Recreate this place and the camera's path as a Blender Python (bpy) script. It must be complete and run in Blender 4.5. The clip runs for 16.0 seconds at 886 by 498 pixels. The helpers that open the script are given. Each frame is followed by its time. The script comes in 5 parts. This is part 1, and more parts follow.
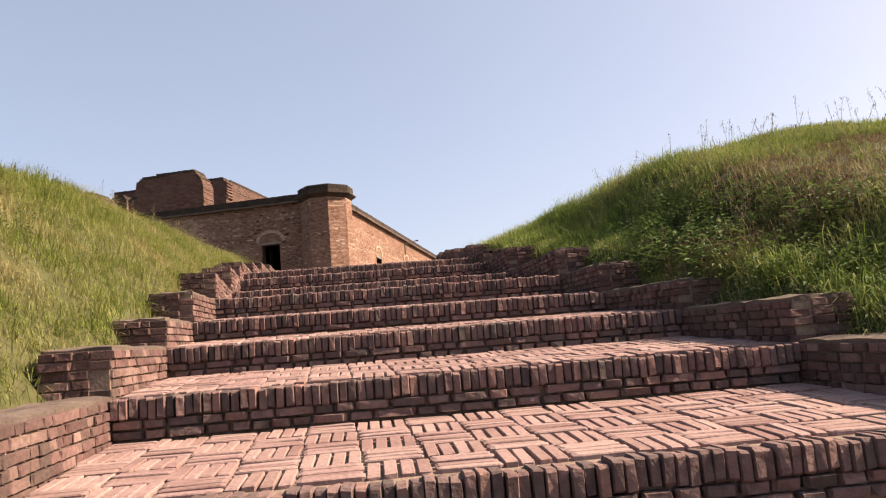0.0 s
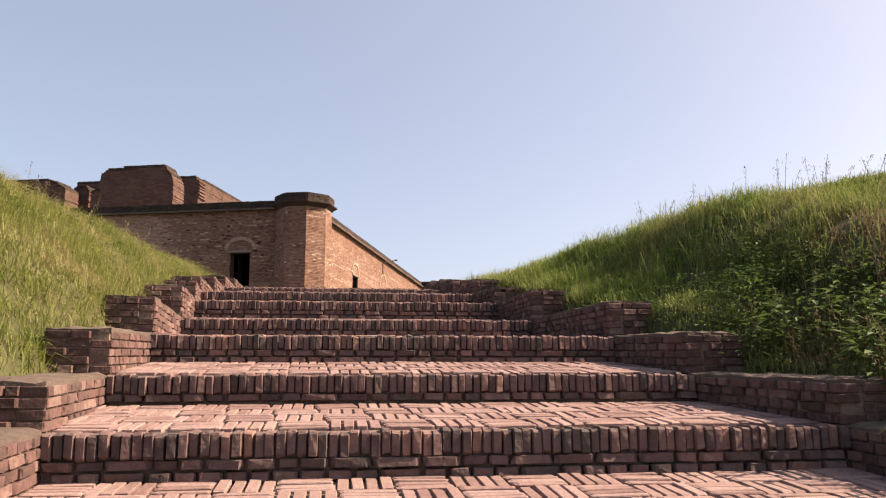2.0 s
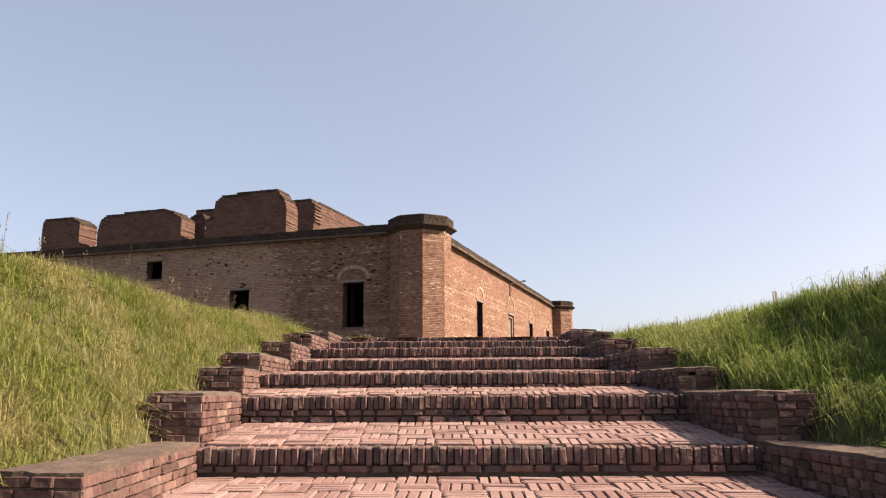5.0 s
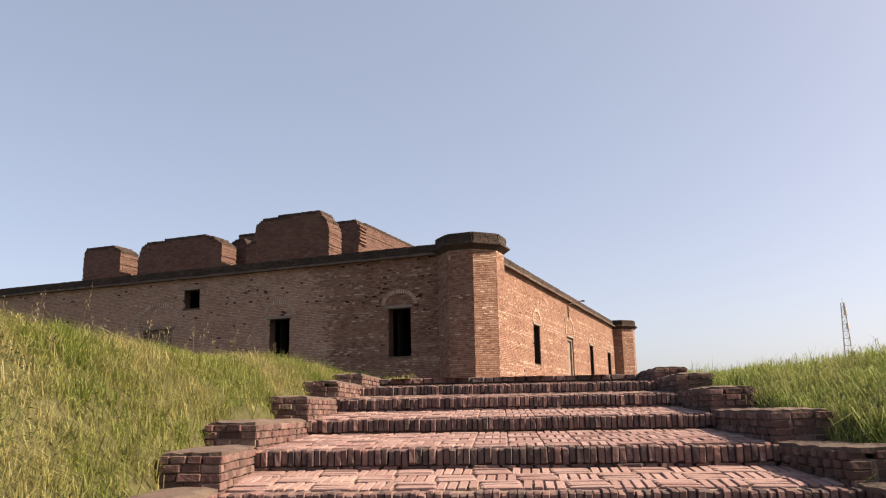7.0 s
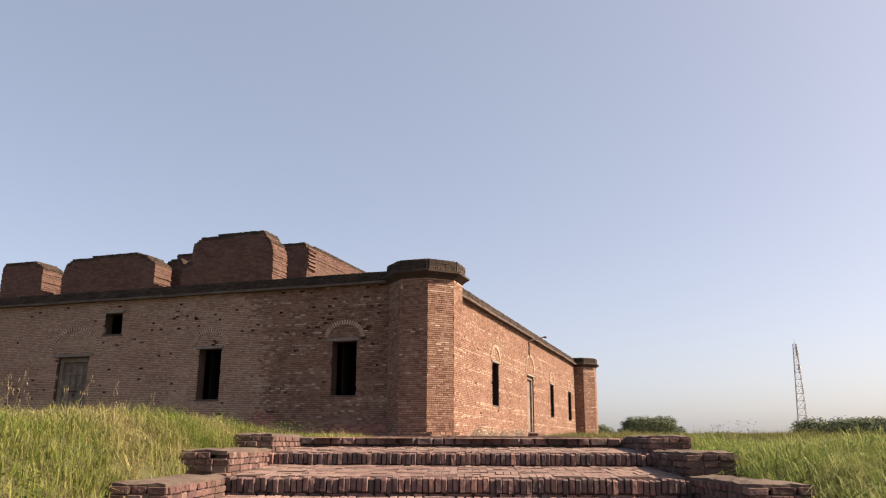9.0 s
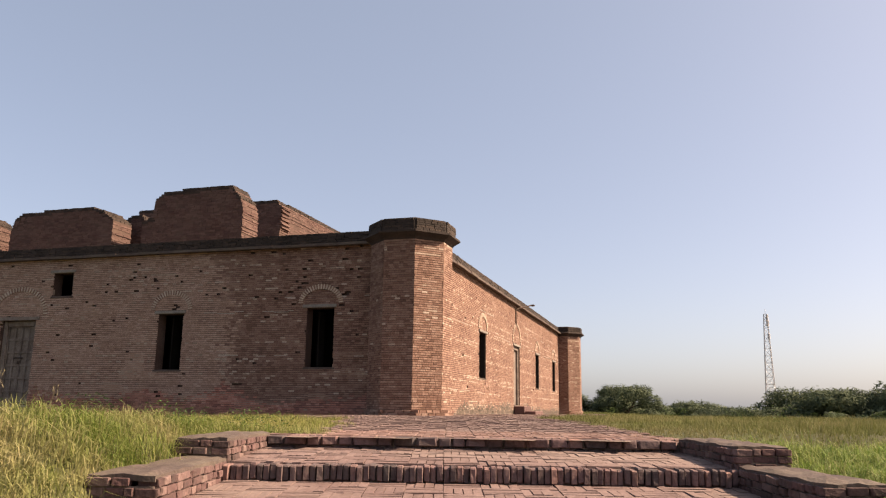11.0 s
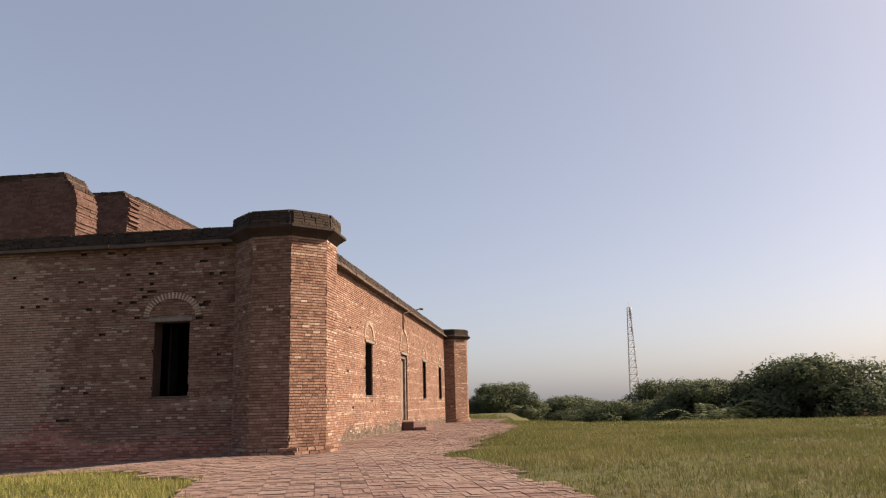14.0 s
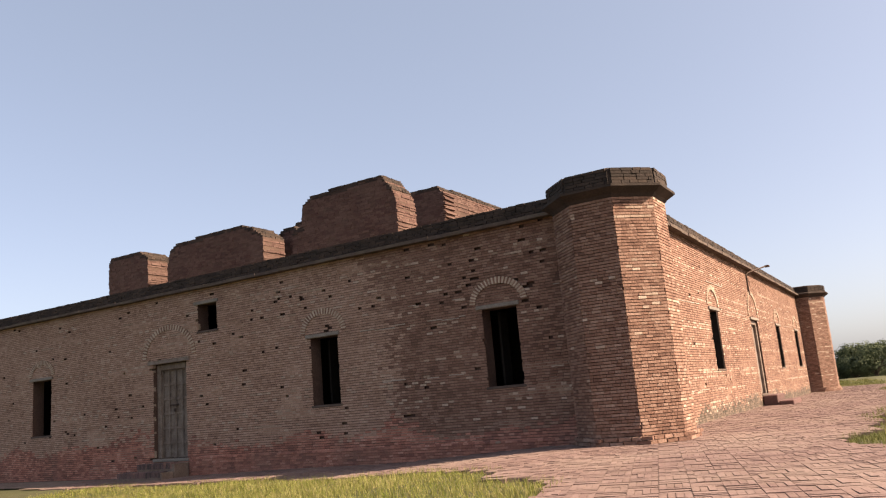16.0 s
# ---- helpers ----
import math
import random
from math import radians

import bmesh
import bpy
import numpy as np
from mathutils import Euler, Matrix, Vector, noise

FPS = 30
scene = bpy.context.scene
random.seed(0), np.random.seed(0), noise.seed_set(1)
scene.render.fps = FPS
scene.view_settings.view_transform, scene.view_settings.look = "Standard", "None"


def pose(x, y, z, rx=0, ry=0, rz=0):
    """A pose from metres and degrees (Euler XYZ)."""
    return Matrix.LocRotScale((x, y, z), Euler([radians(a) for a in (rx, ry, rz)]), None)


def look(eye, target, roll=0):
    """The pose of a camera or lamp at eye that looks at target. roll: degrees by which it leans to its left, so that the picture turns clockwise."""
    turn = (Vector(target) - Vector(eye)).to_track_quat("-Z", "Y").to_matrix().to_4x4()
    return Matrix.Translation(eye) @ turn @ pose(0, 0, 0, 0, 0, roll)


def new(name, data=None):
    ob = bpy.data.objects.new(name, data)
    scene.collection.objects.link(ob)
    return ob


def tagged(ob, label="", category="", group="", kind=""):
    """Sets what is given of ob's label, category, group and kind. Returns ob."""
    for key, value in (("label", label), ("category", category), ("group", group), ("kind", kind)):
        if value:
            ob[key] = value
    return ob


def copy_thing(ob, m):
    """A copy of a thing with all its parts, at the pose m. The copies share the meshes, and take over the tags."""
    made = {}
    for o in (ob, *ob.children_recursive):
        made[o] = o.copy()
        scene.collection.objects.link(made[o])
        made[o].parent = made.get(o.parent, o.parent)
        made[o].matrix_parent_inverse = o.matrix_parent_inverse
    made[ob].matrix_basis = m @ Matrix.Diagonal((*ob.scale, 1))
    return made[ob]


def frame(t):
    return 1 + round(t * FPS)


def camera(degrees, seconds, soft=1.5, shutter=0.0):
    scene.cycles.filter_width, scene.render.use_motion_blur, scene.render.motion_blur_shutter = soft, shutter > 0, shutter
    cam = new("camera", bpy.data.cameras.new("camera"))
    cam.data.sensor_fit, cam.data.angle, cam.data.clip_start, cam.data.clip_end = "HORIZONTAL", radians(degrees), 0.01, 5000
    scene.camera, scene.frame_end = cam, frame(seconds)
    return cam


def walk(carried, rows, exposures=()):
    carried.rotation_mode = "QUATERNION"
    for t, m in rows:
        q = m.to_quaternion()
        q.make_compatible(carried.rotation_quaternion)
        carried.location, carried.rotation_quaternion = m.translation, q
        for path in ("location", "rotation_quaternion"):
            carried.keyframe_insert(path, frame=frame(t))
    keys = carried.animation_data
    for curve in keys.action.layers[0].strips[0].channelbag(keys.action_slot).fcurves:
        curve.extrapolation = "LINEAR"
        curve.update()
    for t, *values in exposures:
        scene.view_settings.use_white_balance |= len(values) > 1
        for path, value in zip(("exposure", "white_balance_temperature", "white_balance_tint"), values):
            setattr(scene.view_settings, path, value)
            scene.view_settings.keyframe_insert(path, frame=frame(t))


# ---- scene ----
cam = camera(59.7, 16.0, 1.2)
PATH = [
    (0, (-0.336, 1.562, -2.351), (-0.69, 3.508, -2.058), -4.7),
    (0.5, (-0.519, 2.027, -2.279), (-0.844, 3.966, -1.914), -2.5),
    (1, (-0.739, 2.502, -2.035), (-1.064, 4.444, -1.684), -2.8),
    (1.5, (-0.846, 2.956, -1.952), (-1.166, 4.9, -1.61), -1.7),
    (2, (-1.046, 3.361, -1.896), (-1.327, 5.312, -1.555), -0.2),
    (2.5, (-1.182, 3.818, -1.708), (-1.415, 5.772, -1.352), 0.9),
    (3, (-1.247, 4.254, -1.593), (-1.468, 6.205, -1.212), 1.7),
    (3.5, (-1.346, 4.756, -1.421), (-1.617, 6.701, -1.04), 1.9),
    (4, (-1.363, 5.249, -1.299), (-1.742, 7.179, -0.939), 1.3),
    (4.5, (-1.503, 5.714, -1.209), (-2.0, 7.618, -0.85), 0.6),
    (5, (-1.634, 6.088, -0.961), (-2.232, 7.96, -0.593), -0.3),
    (5.2, (-1.675, 6.236, -0.952), (-2.304, 8.098, -0.579), -0.5),
    (7.5, (-2.285, 8.228, -0.473), (-3.006, 10.042, -0.037), -0.9),
    (8, (-2.374, 8.693, -0.436), (-3.043, 10.519, 0.033), -0.6),
    (8.5, (-2.542, 9.198, -0.305), (-3.169, 11.032, 0.189), -0.1),
    (10.8, (-3.561, 11.224, 0.168), (-4.163, 13.084, 0.591), 0.6),
    (11, (-3.64, 11.371, 0.156), (-4.199, 13.248, 0.56), 0.8),
    (11.5, (-3.805, 11.786, 0.248), (-4.214, 13.708, 0.619), 1.3),
    (12, (-3.9, 12.253, 0.372), (-4.127, 14.206, 0.742), 1.8),
    (12.5, (-4.015, 12.61, 0.456), (-4.116, 14.571, 0.837), 1.0),
    (13, (-4.263, 13.092, 0.556), (-4.322, 15.051, 0.952), -0.2),
    (13.5, (-4.394, 13.494, 0.688), (-4.505, 15.449, 1.096), -1.2),
    (14, (-4.609, 13.925, 0.737), (-4.846, 15.872, 1.133), -1.5),
    (14.5, (-4.796, 14.311, 0.764), (-5.239, 16.221, 1.158), -1.7),
    (15, (-4.97, 14.621, 0.867), (-5.698, 16.442, 1.262), -3.8),
    (15.5, (-5.117, 14.966, 0.842), (-6.038, 16.696, 1.241), -5.3),
    (16, (-5.238, 15.337, 0.856), (-6.233, 17.029, 1.24), -4.9),
]
walk(cam, [(t, look(eye, target, roll)) for t, eye, target, roll in PATH], [(t, stops, 8700, 20) for t, stops in ((0.0, 2.0), (3.0, 1.93), (5.0, 1.91), (8.0, 1.80), (11.0, 1.76), (12.5, 1.60), (13.5, 1.50), (15.0, 1.70), (16.0, 1.95))])

STAIR_TURN = radians(16)
CU, SU = math.cos(STAIR_TURN), math.sin(STAIR_TURN)

# ---- world, sun ----
SUN_AZ, SUN_EL = 14.0, 39.0
world = bpy.data.worlds.new("sky")
scene.world = world
world.use_nodes = True
wn = world.node_tree
sky = wn.nodes.new("ShaderNodeTexSky")
sky.sky_type = "NISHITA"
sky.sun_disc = False
sky.sun_elevation = radians(SUN_EL)
sky.sun_rotation = radians(90 - SUN_AZ)
sky.altitude = 200
sky.air_density = 0.65
sky.dust_density = 3.0
sky.ozone_density = 1.6
# thin even haze over the blue
haze = wn.nodes.new("ShaderNodeMix")
haze.data_type = "RGBA"
haze.inputs[0].default_value = 0.45
haze.inputs[7].default_value = (1.06, 1.60, 2.38, 1)
wn.links.new(sky.outputs[0], haze.inputs[6])
wn.links.new(haze.outputs[2], wn.nodes["Background"].inputs[0])
wn.nodes["Background"].inputs[1].default_value = 0.092
sun_data = bpy.data.lights.new("sun", "SUN")
sun_data.energy = 3.5
sun_data.angle = radians(0.6)
sun_data.color = (1.0, 0.93, 0.84)
sun_ob = new("sun", sun_data)
sun_way = Vector((math.cos(radians(SUN_AZ)) * math.cos(radians(SUN_EL)), math.sin(radians(SUN_AZ)) * math.cos(radians(SUN_EL)), math.sin(radians(SUN_EL))))
sun_ob.matrix_world = look(sun_way * 50, (0, 0, 0))


# ---- materials ----
def material(name, colours, rough=0.9, scale=6.0, grain=60.0, bump=0.3, spread=0.5, stain=None, stain_scale=1.2, stain_amount=0.5, random_from=None, metal=0.0, through_light=0.0):
    """A procedural surface: a ramp of colours over noise and the piece's own random number, stains, grain and relief."""
    m = bpy.data.materials.new(name)
    m.use_nodes = True
    t = m.node_tree
    n, l = t.nodes, t.links
    bsdf = n["Principled BSDF"]
    bsdf.inputs["Roughness"].default_value = rough
    bsdf.inputs["Metallic"].default_value = metal
    bsdf.inputs["Specular IOR Level"].default_value = 0.25
    geo = n.new("ShaderNodeNewGeometry")
    coarse = n.new("ShaderNodeTexNoise")
    coarse.inputs["Scale"].default_value = scale
    coarse.inputs["Detail"].default_value = 5
    l.new(geo.outputs["Position"], coarse.inputs["Vector"])
    fine = n.new("ShaderNodeTexNoise")
    fine.inputs["Scale"].default_value = grain
    fine.inputs["Detail"].default_value = 4
    l.new(geo.outputs["Position"], fine.inputs["Vector"])
    pick = coarse.outputs["Fac"]
    if random_from:
        if random_from == "object":
            src = n.new("ShaderNodeObjectInfo").outputs["Random"]
        else:
            src = geo.outputs["Random Per Island"]
        mixer = n.new("ShaderNodeMix")
        mixer.inputs[0].default_value = spread
        l.new(coarse.outputs["Fac"], mixer.inputs[2])
        l.new(src, mixer.inputs[3])
        pick = mixer.outputs[0]
    ramp = n.new("ShaderNodeValToRGB")
    while len(ramp.color_ramp.elements) < len(colours):
        ramp.color_ramp.elements.new(0.5)
    for i, c in enumerate(colours):
        ramp.color_ramp.elements[i].position = 0.12 + 0.76 * i / max(1, len(colours) - 1)
        ramp.color_ramp.elements[i].color = (*c, 1)
    l.new(pick, ramp.inputs[0])
    col = ramp.outputs[0]
    shade = n.new("ShaderNodeMix")
    shade.data_type = "RGBA"
    shade.blend_type = "MULTIPLY"
    shade.inputs[0].default_value = 0.6
    fr = n.new("ShaderNodeValToRGB")
    fr.color_ramp.elements[0].position, fr.color_ramp.elements[0].color = 0.3, (0.55, 0.55, 0.55, 1)
    fr.color_ramp.elements[1].position, fr.color_ramp.elements[1].color = 0.65, (1.2, 1.2, 1.2, 1)
    l.new(fine.outputs["Fac"], fr.inputs[0])
    l.new(col, shade.inputs[6])
    l.new(fr.outputs[0], shade.inputs[7])
    col = shade.outputs[2]
    if stain:
        big = n.new("ShaderNodeTexNoise")
        big.inputs["Scale"].default_value = stain_scale
        big.inputs["Detail"].default_value = 8
        big.inputs["Roughness"].default_value = 0.7
        l.new(geo.outputs["Position"], big.inputs["Vector"])
        sr = n.new("ShaderNodeValToRGB")
        sr.color_ramp.elements[0].position, sr.color_ramp.elements[0].color = 0.45, (0, 0, 0, 1)
        sr.color_ramp.elements[1].position, sr.color_ramp.elements[1].color = 0.68, (stain_amount, stain_amount, stain_amount, 1)
        l.new(big.outputs["Fac"], sr.inputs[0])
        sm = n.new("ShaderNodeMix")
        sm.data_type = "RGBA"
        l.new(sr.outputs[0], sm.inputs[0])
        l.new(col, sm.inputs[6])
        sm.inputs[7].default_value = (*stain, 1)
        col = sm.outputs[2]
    l.new(col, bsdf.inputs["Base Color"])
    if bump:
        bp = n.new("ShaderNodeBump")
        bp.inputs["Strength"].default_value = bump
        bp.inputs["Distance"].default_value = 0.01
        l.new(fine.outputs["Fac"], bp.inputs["Height"])
        l.new(bp.outputs[0], bsdf.inputs["Normal"])
    if through_light:
        tr = n.new("ShaderNodeBsdfTranslucent")
        l.new(col, tr.inputs["Color"])
        mx = n.new("ShaderNodeMixShader")
        mx.inputs[0].default_value = through_light
        l.new(bsdf.outputs[0], mx.inputs[1])
        l.new(tr.outputs[0], mx.inputs[2])
        l.new(mx.outputs[0], n["Material Output"].inputs["Surface"])
    return m


TREAD = material("tread_brick", [(0.137, 0.078, 0.072), (0.187, 0.114, 0.106), (0.221, 0.142, 0.134), (0.265, 0.186, 0.175)], 0.9, 3, 55, 0.5, 0.6, (0.291, 0.213, 0.188), 1.6, 0.55, "object")
# dark stained front bricks; part of the risers' shade is in this tone
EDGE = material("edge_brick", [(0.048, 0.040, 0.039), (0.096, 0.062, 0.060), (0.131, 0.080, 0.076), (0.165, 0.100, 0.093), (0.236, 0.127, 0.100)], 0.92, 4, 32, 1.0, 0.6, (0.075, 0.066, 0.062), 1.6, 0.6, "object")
KERB = material("kerb_brick", [(0.048, 0.031, 0.028), (0.091, 0.048, 0.045), (0.129, 0.071, 0.065), (0.214, 0.146, 0.127)], 0.92, 4, 32, 1.0, 0.55, (0.073, 0.056, 0.047), 1.8, 0.7, "object")
KERB_TOP = material("kerb_render", [(0.054, 0.038, 0.033), (0.080, 0.058, 0.050), (0.110, 0.082, 0.073)], 0.95, 5, 45, 0.7, 0.5, (0.14, 0.115, 0.085), 2.0, 0.6)
MORTAR = material("old_mortar", [(0.10, 0.075, 0.06), (0.17, 0.125, 0.10), (0.24, 0.185, 0.15)], 0.95, 5, 60, 0.5)
WALL = material("wall_brick", [(0.085, 0.046, 0.036), (0.165, 0.090, 0.066), (0.215, 0.123, 0.091), (0.245, 0.149, 0.113), (0.325, 0.222, 0.174)], 0.93, 1.6, 32, 0.8, 0.5, (0.26, 0.155, 0.118), 0.5, 0.3, "island")
WALL_ONE = material("wall_brick_single", [(0.085, 0.046, 0.036), (0.165, 0.090, 0.066), (0.215, 0.123, 0.091), (0.245, 0.149, 0.113), (0.325, 0.222, 0.174)], 0.93, 1.6, 32, 0.8, 0.5, (0.26, 0.155, 0.118), 0.5, 0.3, "object")
WALL_MORTAR = material("wall_mortar", [(0.042, 0.025, 0.020), (0.078, 0.047, 0.037), (0.120, 0.080, 0.061)], 0.95, 1.1, 35, 0.5)
CAPSTONE = material("weathered_coping", [(0.022, 0.017, 0.014), (0.035, 0.026, 0.022), (0.062, 0.042, 0.032)], 0.95, 2.5, 30, 0.7, 0.5, (0.10, 0.07, 0.055), 1.5, 0.3, "island")
RUIN = material("ruin_brick", [(0.059, 0.032, 0.027), (0.084, 0.045, 0.037), (0.109, 0.062, 0.051), (0.132, 0.081, 0.066)], 0.93, 1.5, 35, 0.5, 0.5, (0.12, 0.08, 0.065), 0.8, 0.5, "island")
ARCH = material("pale_arch_brick", [(0.32, 0.25, 0.19), (0.45, 0.37, 0.295)], 0.93, 3, 40, 0.4, 0.6, None, 1, 0, "object")
LIME_BED = material("pale_pointing", [(0.19, 0.135, 0.105), (0.27, 0.205, 0.16), (0.35, 0.28, 0.225)], 0.95, 3, 40, 0.4)
LIME = material("lime_pointing", [(0.313, 0.270, 0.225), (0.389, 0.351, 0.301)], 0.95, 5, 40, 0.3)
STONE = material("grey_lintel", [(0.13, 0.115, 0.10), (0.20, 0.175, 0.15), (0.26, 0.23, 0.20)], 0.9, 4, 50, 0.4)
WOOD = material("weathered_wood", [(0.095, 0.072, 0.058), (0.16, 0.124, 0.102), (0.25, 0.205, 0.175)], 0.85, 7, 40, 0.5, 0.5, (0.27, 0.24, 0.215), 3.0, 0.35)
# near-black: shade inside the openings put into the colour
DARK = material("interior_shade", [(0.012, 0.010, 0.008), (0.024, 0.019, 0.016)], 0.95, 2, 20, 0.2)
IRON = material("rusty_iron", [(0.05, 0.035, 0.03), (0.10, 0.065, 0.05)], 0.7, 8, 60, 0.3, metal=0.6)
GALV = material("galvanised_steel", [(0.42, 0.40, 0.40), (0.55, 0.53, 0.53)], 0.5, 1, 10, 0.0, metal=0.3)
SOIL = material("dry_soil", [(0.036, 0.040, 0.014), (0.055, 0.054, 0.022), (0.078, 0.068, 0.034)], 0.97, 1.5, 25, 0.8, 0.5, (0.06, 0.072, 0.024), 0.5, 0.6)
GRASS = material("grass", [(0.062, 0.096, 0.017), (0.117, 0.171, 0.032), (0.173, 0.207, 0.050), (0.216, 0.219, 0.076), (0.266, 0.250, 0.127)], 0.75, 1.6, 9, 0, 0.5, (0.370, 0.301, 0.161), 1.0, 0.9, "island", through_light=0.4)
GRASS_DRY = material("dry_meadow_grass", [(0.092, 0.127, 0.021), (0.161, 0.190, 0.040), (0.218, 0.218, 0.063), (0.287, 0.253, 0.103), (0.368, 0.310, 0.161)], 0.75, 0.7, 9, 0, 0.5, None, 1, 0, "island", through_light=0.4)
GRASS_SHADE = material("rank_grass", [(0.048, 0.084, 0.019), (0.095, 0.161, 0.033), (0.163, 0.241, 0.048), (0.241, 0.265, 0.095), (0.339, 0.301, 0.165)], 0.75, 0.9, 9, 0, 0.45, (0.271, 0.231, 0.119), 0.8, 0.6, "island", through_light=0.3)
STALK = material("seed_stalk", [(0.13, 0.11, 0.065), (0.24, 0.20, 0.125)], 0.8, 3, 9, 0, 0.6, None, 1, 0, "island", through_light=0.3)
WEED = material("weed_leaf", [(0.034, 0.060, 0.018), (0.060, 0.101, 0.029), (0.098, 0.156, 0.047)], 0.75, 2, 30, 0.1, 0.6, None, 1, 0, "island", through_light=0.35)
# greyed and lightened: the haze of distance is mixed into the leaf colour
LEAF = material("tree_leaf", [(0.039, 0.055, 0.033), (0.059, 0.079, 0.044), (0.080, 0.101, 0.055), (0.105, 0.125, 0.069)], 0.9, 0.3, 6, 0, 0.5, None, 1, 0, "island", through_light=0.25)
BARK = material("bark", [(0.06, 0.045, 0.035), (0.12, 0.095, 0.07)], 0.95, 6, 20, 0.6)
WALL_RED = material("damp_red_brick", [(0.159, 0.074, 0.060), (0.299, 0.125, 0.092), (0.411, 0.179, 0.133), (0.544, 0.305, 0.236)], 0.93, 1.4, 40, 0.5, 0.5, (0.146, 0.104, 0.085), 0.9, 0.6, "island")
WALL_LICHEN = material("lichened_brick", [(0.06, 0.05, 0.04), (0.10, 0.08, 0.062), (0.17, 0.125, 0.098), (0.25, 0.18, 0.14)], 0.95, 2.5, 40, 0.5, 0.5, (0.055, 0.05, 0.042), 2.0, 0.7, "island")
WALL_PALE = material("pale_dusty_brick", [(0.190, 0.111, 0.081), (0.291, 0.178, 0.133), (0.338, 0.216, 0.164), (0.374, 0.246, 0.190), (0.446, 0.327, 0.259)], 0.94, 1.1, 40, 0.5, 0.48, (0.368, 0.237, 0.184), 0.4, 0.3, "island")
MEADOW = material("meadow_grass", [(0.057, 0.077, 0.016), (0.092, 0.109, 0.026), (0.126, 0.134, 0.043), (0.167, 0.159, 0.066), (0.223, 0.192, 0.095)], 0.8, 0.4, 9, 0, 0.45, (0.21, 0.175, 0.085), 0.4, 0.6, "island", through_light=0.3)
DRY_SOIL = material("trampled_dry_grass", [(0.12, 0.085, 0.045), (0.18, 0.13, 0.075), (0.25, 0.19, 0.115)], 0.95, 2.0, 9, 0, 0.6, None, 1, 0, "island", through_light=0.2)
LIME_BRICK = material("lime_smeared_brick", [(0.26, 0.18, 0.135), (0.34, 0.25, 0.195), (0.42, 0.33, 0.265)], 0.94, 2.0, 40, 0.4, 0.6, None, 1, 0, "island")
SCRUB = material("dry_scrub", [(0.040, 0.030, 0.014), (0.068, 0.052, 0.026), (0.088, 0.060, 0.036), (0.040, 0.044, 0.014)], 0.85, 0.5, 9, 0, 0.5, None, 1, 0, "island")


PAVE = material("paving_brick", [(0.113, 0.071, 0.060), (0.146, 0.093, 0.082), (0.167, 0.110, 0.098), (0.200, 0.136, 0.121)], 0.92, 0.8, 40, 0.4, 0.4, (0.254, 0.194, 0.160), 0.5, 0.5, "island")
PAVE_ONE = material("paving_brick_single", [(0.118, 0.064, 0.054), (0.157, 0.091, 0.076), (0.188, 0.114, 0.097), (0.218, 0.142, 0.124)], 0.92, 0.8, 40, 0.4, 0.4, (0.269, 0.202, 0.168), 0.5, 0.5, "object")


# ---- mesh helpers ----
def part(name, bm, mat, parent=None, label=""):
    me = bpy.data.meshes.new(name)
    bm.to_mesh(me)
    bm.free()
    me.materials.append(mat)
    ob = new(name, me)
    ob.parent = parent
    if label:
        tagged(ob, label)
    return ob


def from_arrays(name, verts, faces, mat, parent=None, smooth=False):
    """A mesh object from numpy arrays; faces is one array of equal-length rows."""
    me = bpy.data.meshes.new(name)
    verts = np.asarray(verts, np.float32)
    faces = np.asarray(faces, np.int32)
    k = faces.shape[1]
    me.vertices.add(len(verts))
    me.vertices.foreach_set("co", verts.ravel())
    me.loops.add(faces.size)
    me.loops.foreach_set("vertex_index", faces.ravel())
    me.polygons.add(len(faces))
    me.polygons.foreach_set("loop_start", np.arange(0, faces.size, k, dtype=np.int32))
    me.polygons.foreach_set("loop_total", np.full(len(faces), k, np.int32))
    me.polygons.foreach_set("use_smooth", np.full(len(faces), smooth, bool))
    me.update(calc_edges=True)
    me.materials.append(mat)
    ob = new(name, me)
    ob.parent = parent
    return ob


BOX_FACES = np.array([(0, 2, 3, 1), (4, 5, 7, 6), (0, 1, 5, 4), (2, 6, 7, 3), (0, 4, 6, 2), (1, 3, 7, 5)])
BOX_SIGNS = np.array([(x, y, z) for x in (-1, 1) for y in (-1, 1) for z in (-1, 1)], float)


def boxes(name, items, mat, parent=None, jitter=0.0, seed=0):
    """One mesh of many boxes; an item is (centre, half vector a, half vector b, half vector c)."""
    rng = np.random.default_rng(seed)
    items = np.asarray(items, float)
    v = items[:, None, 0, :] + np.einsum("sk,nkd->nsd", BOX_SIGNS, items[:, 1:, :])
    if jitter:
        v = v + rng.uniform(-jitter, jitter, v.shape)
    f = BOX_FACES[None] + 8 * np.arange(len(items))[:, None, None]
    return from_arrays(name, v.reshape(-1, 3), f.reshape(-1, 4), mat, parent)


def add_box(bm, x0, x1, y0, y1, z0, z1, bevel=0.0):
    made = bmesh.ops.create_cube(bm, size=1)["verts"]
    for v in made:
        v.co = Vector((x0 + (x1 - x0) * (v.co.x + 0.5), y0 + (y1 - y0) * (v.co.y + 0.5), z0 + (z1 - z0) * (v.co.z + 0.5)))
    if bevel:
        edges = list({e for v in made for e in v.link_edges})
        bmesh.ops.bevel(bm, geom=edges, offset=bevel, segments=1, affect="EDGES")


def box_part(name, x0, x1, y0, y1, z0, z1, mat, parent=None, bevel=0.01, label=""):
    bm = bmesh.new()
    add_box(bm, x0, x1, y0, y1, z0, z1, bevel)
    return part(name, bm, mat, parent, label)


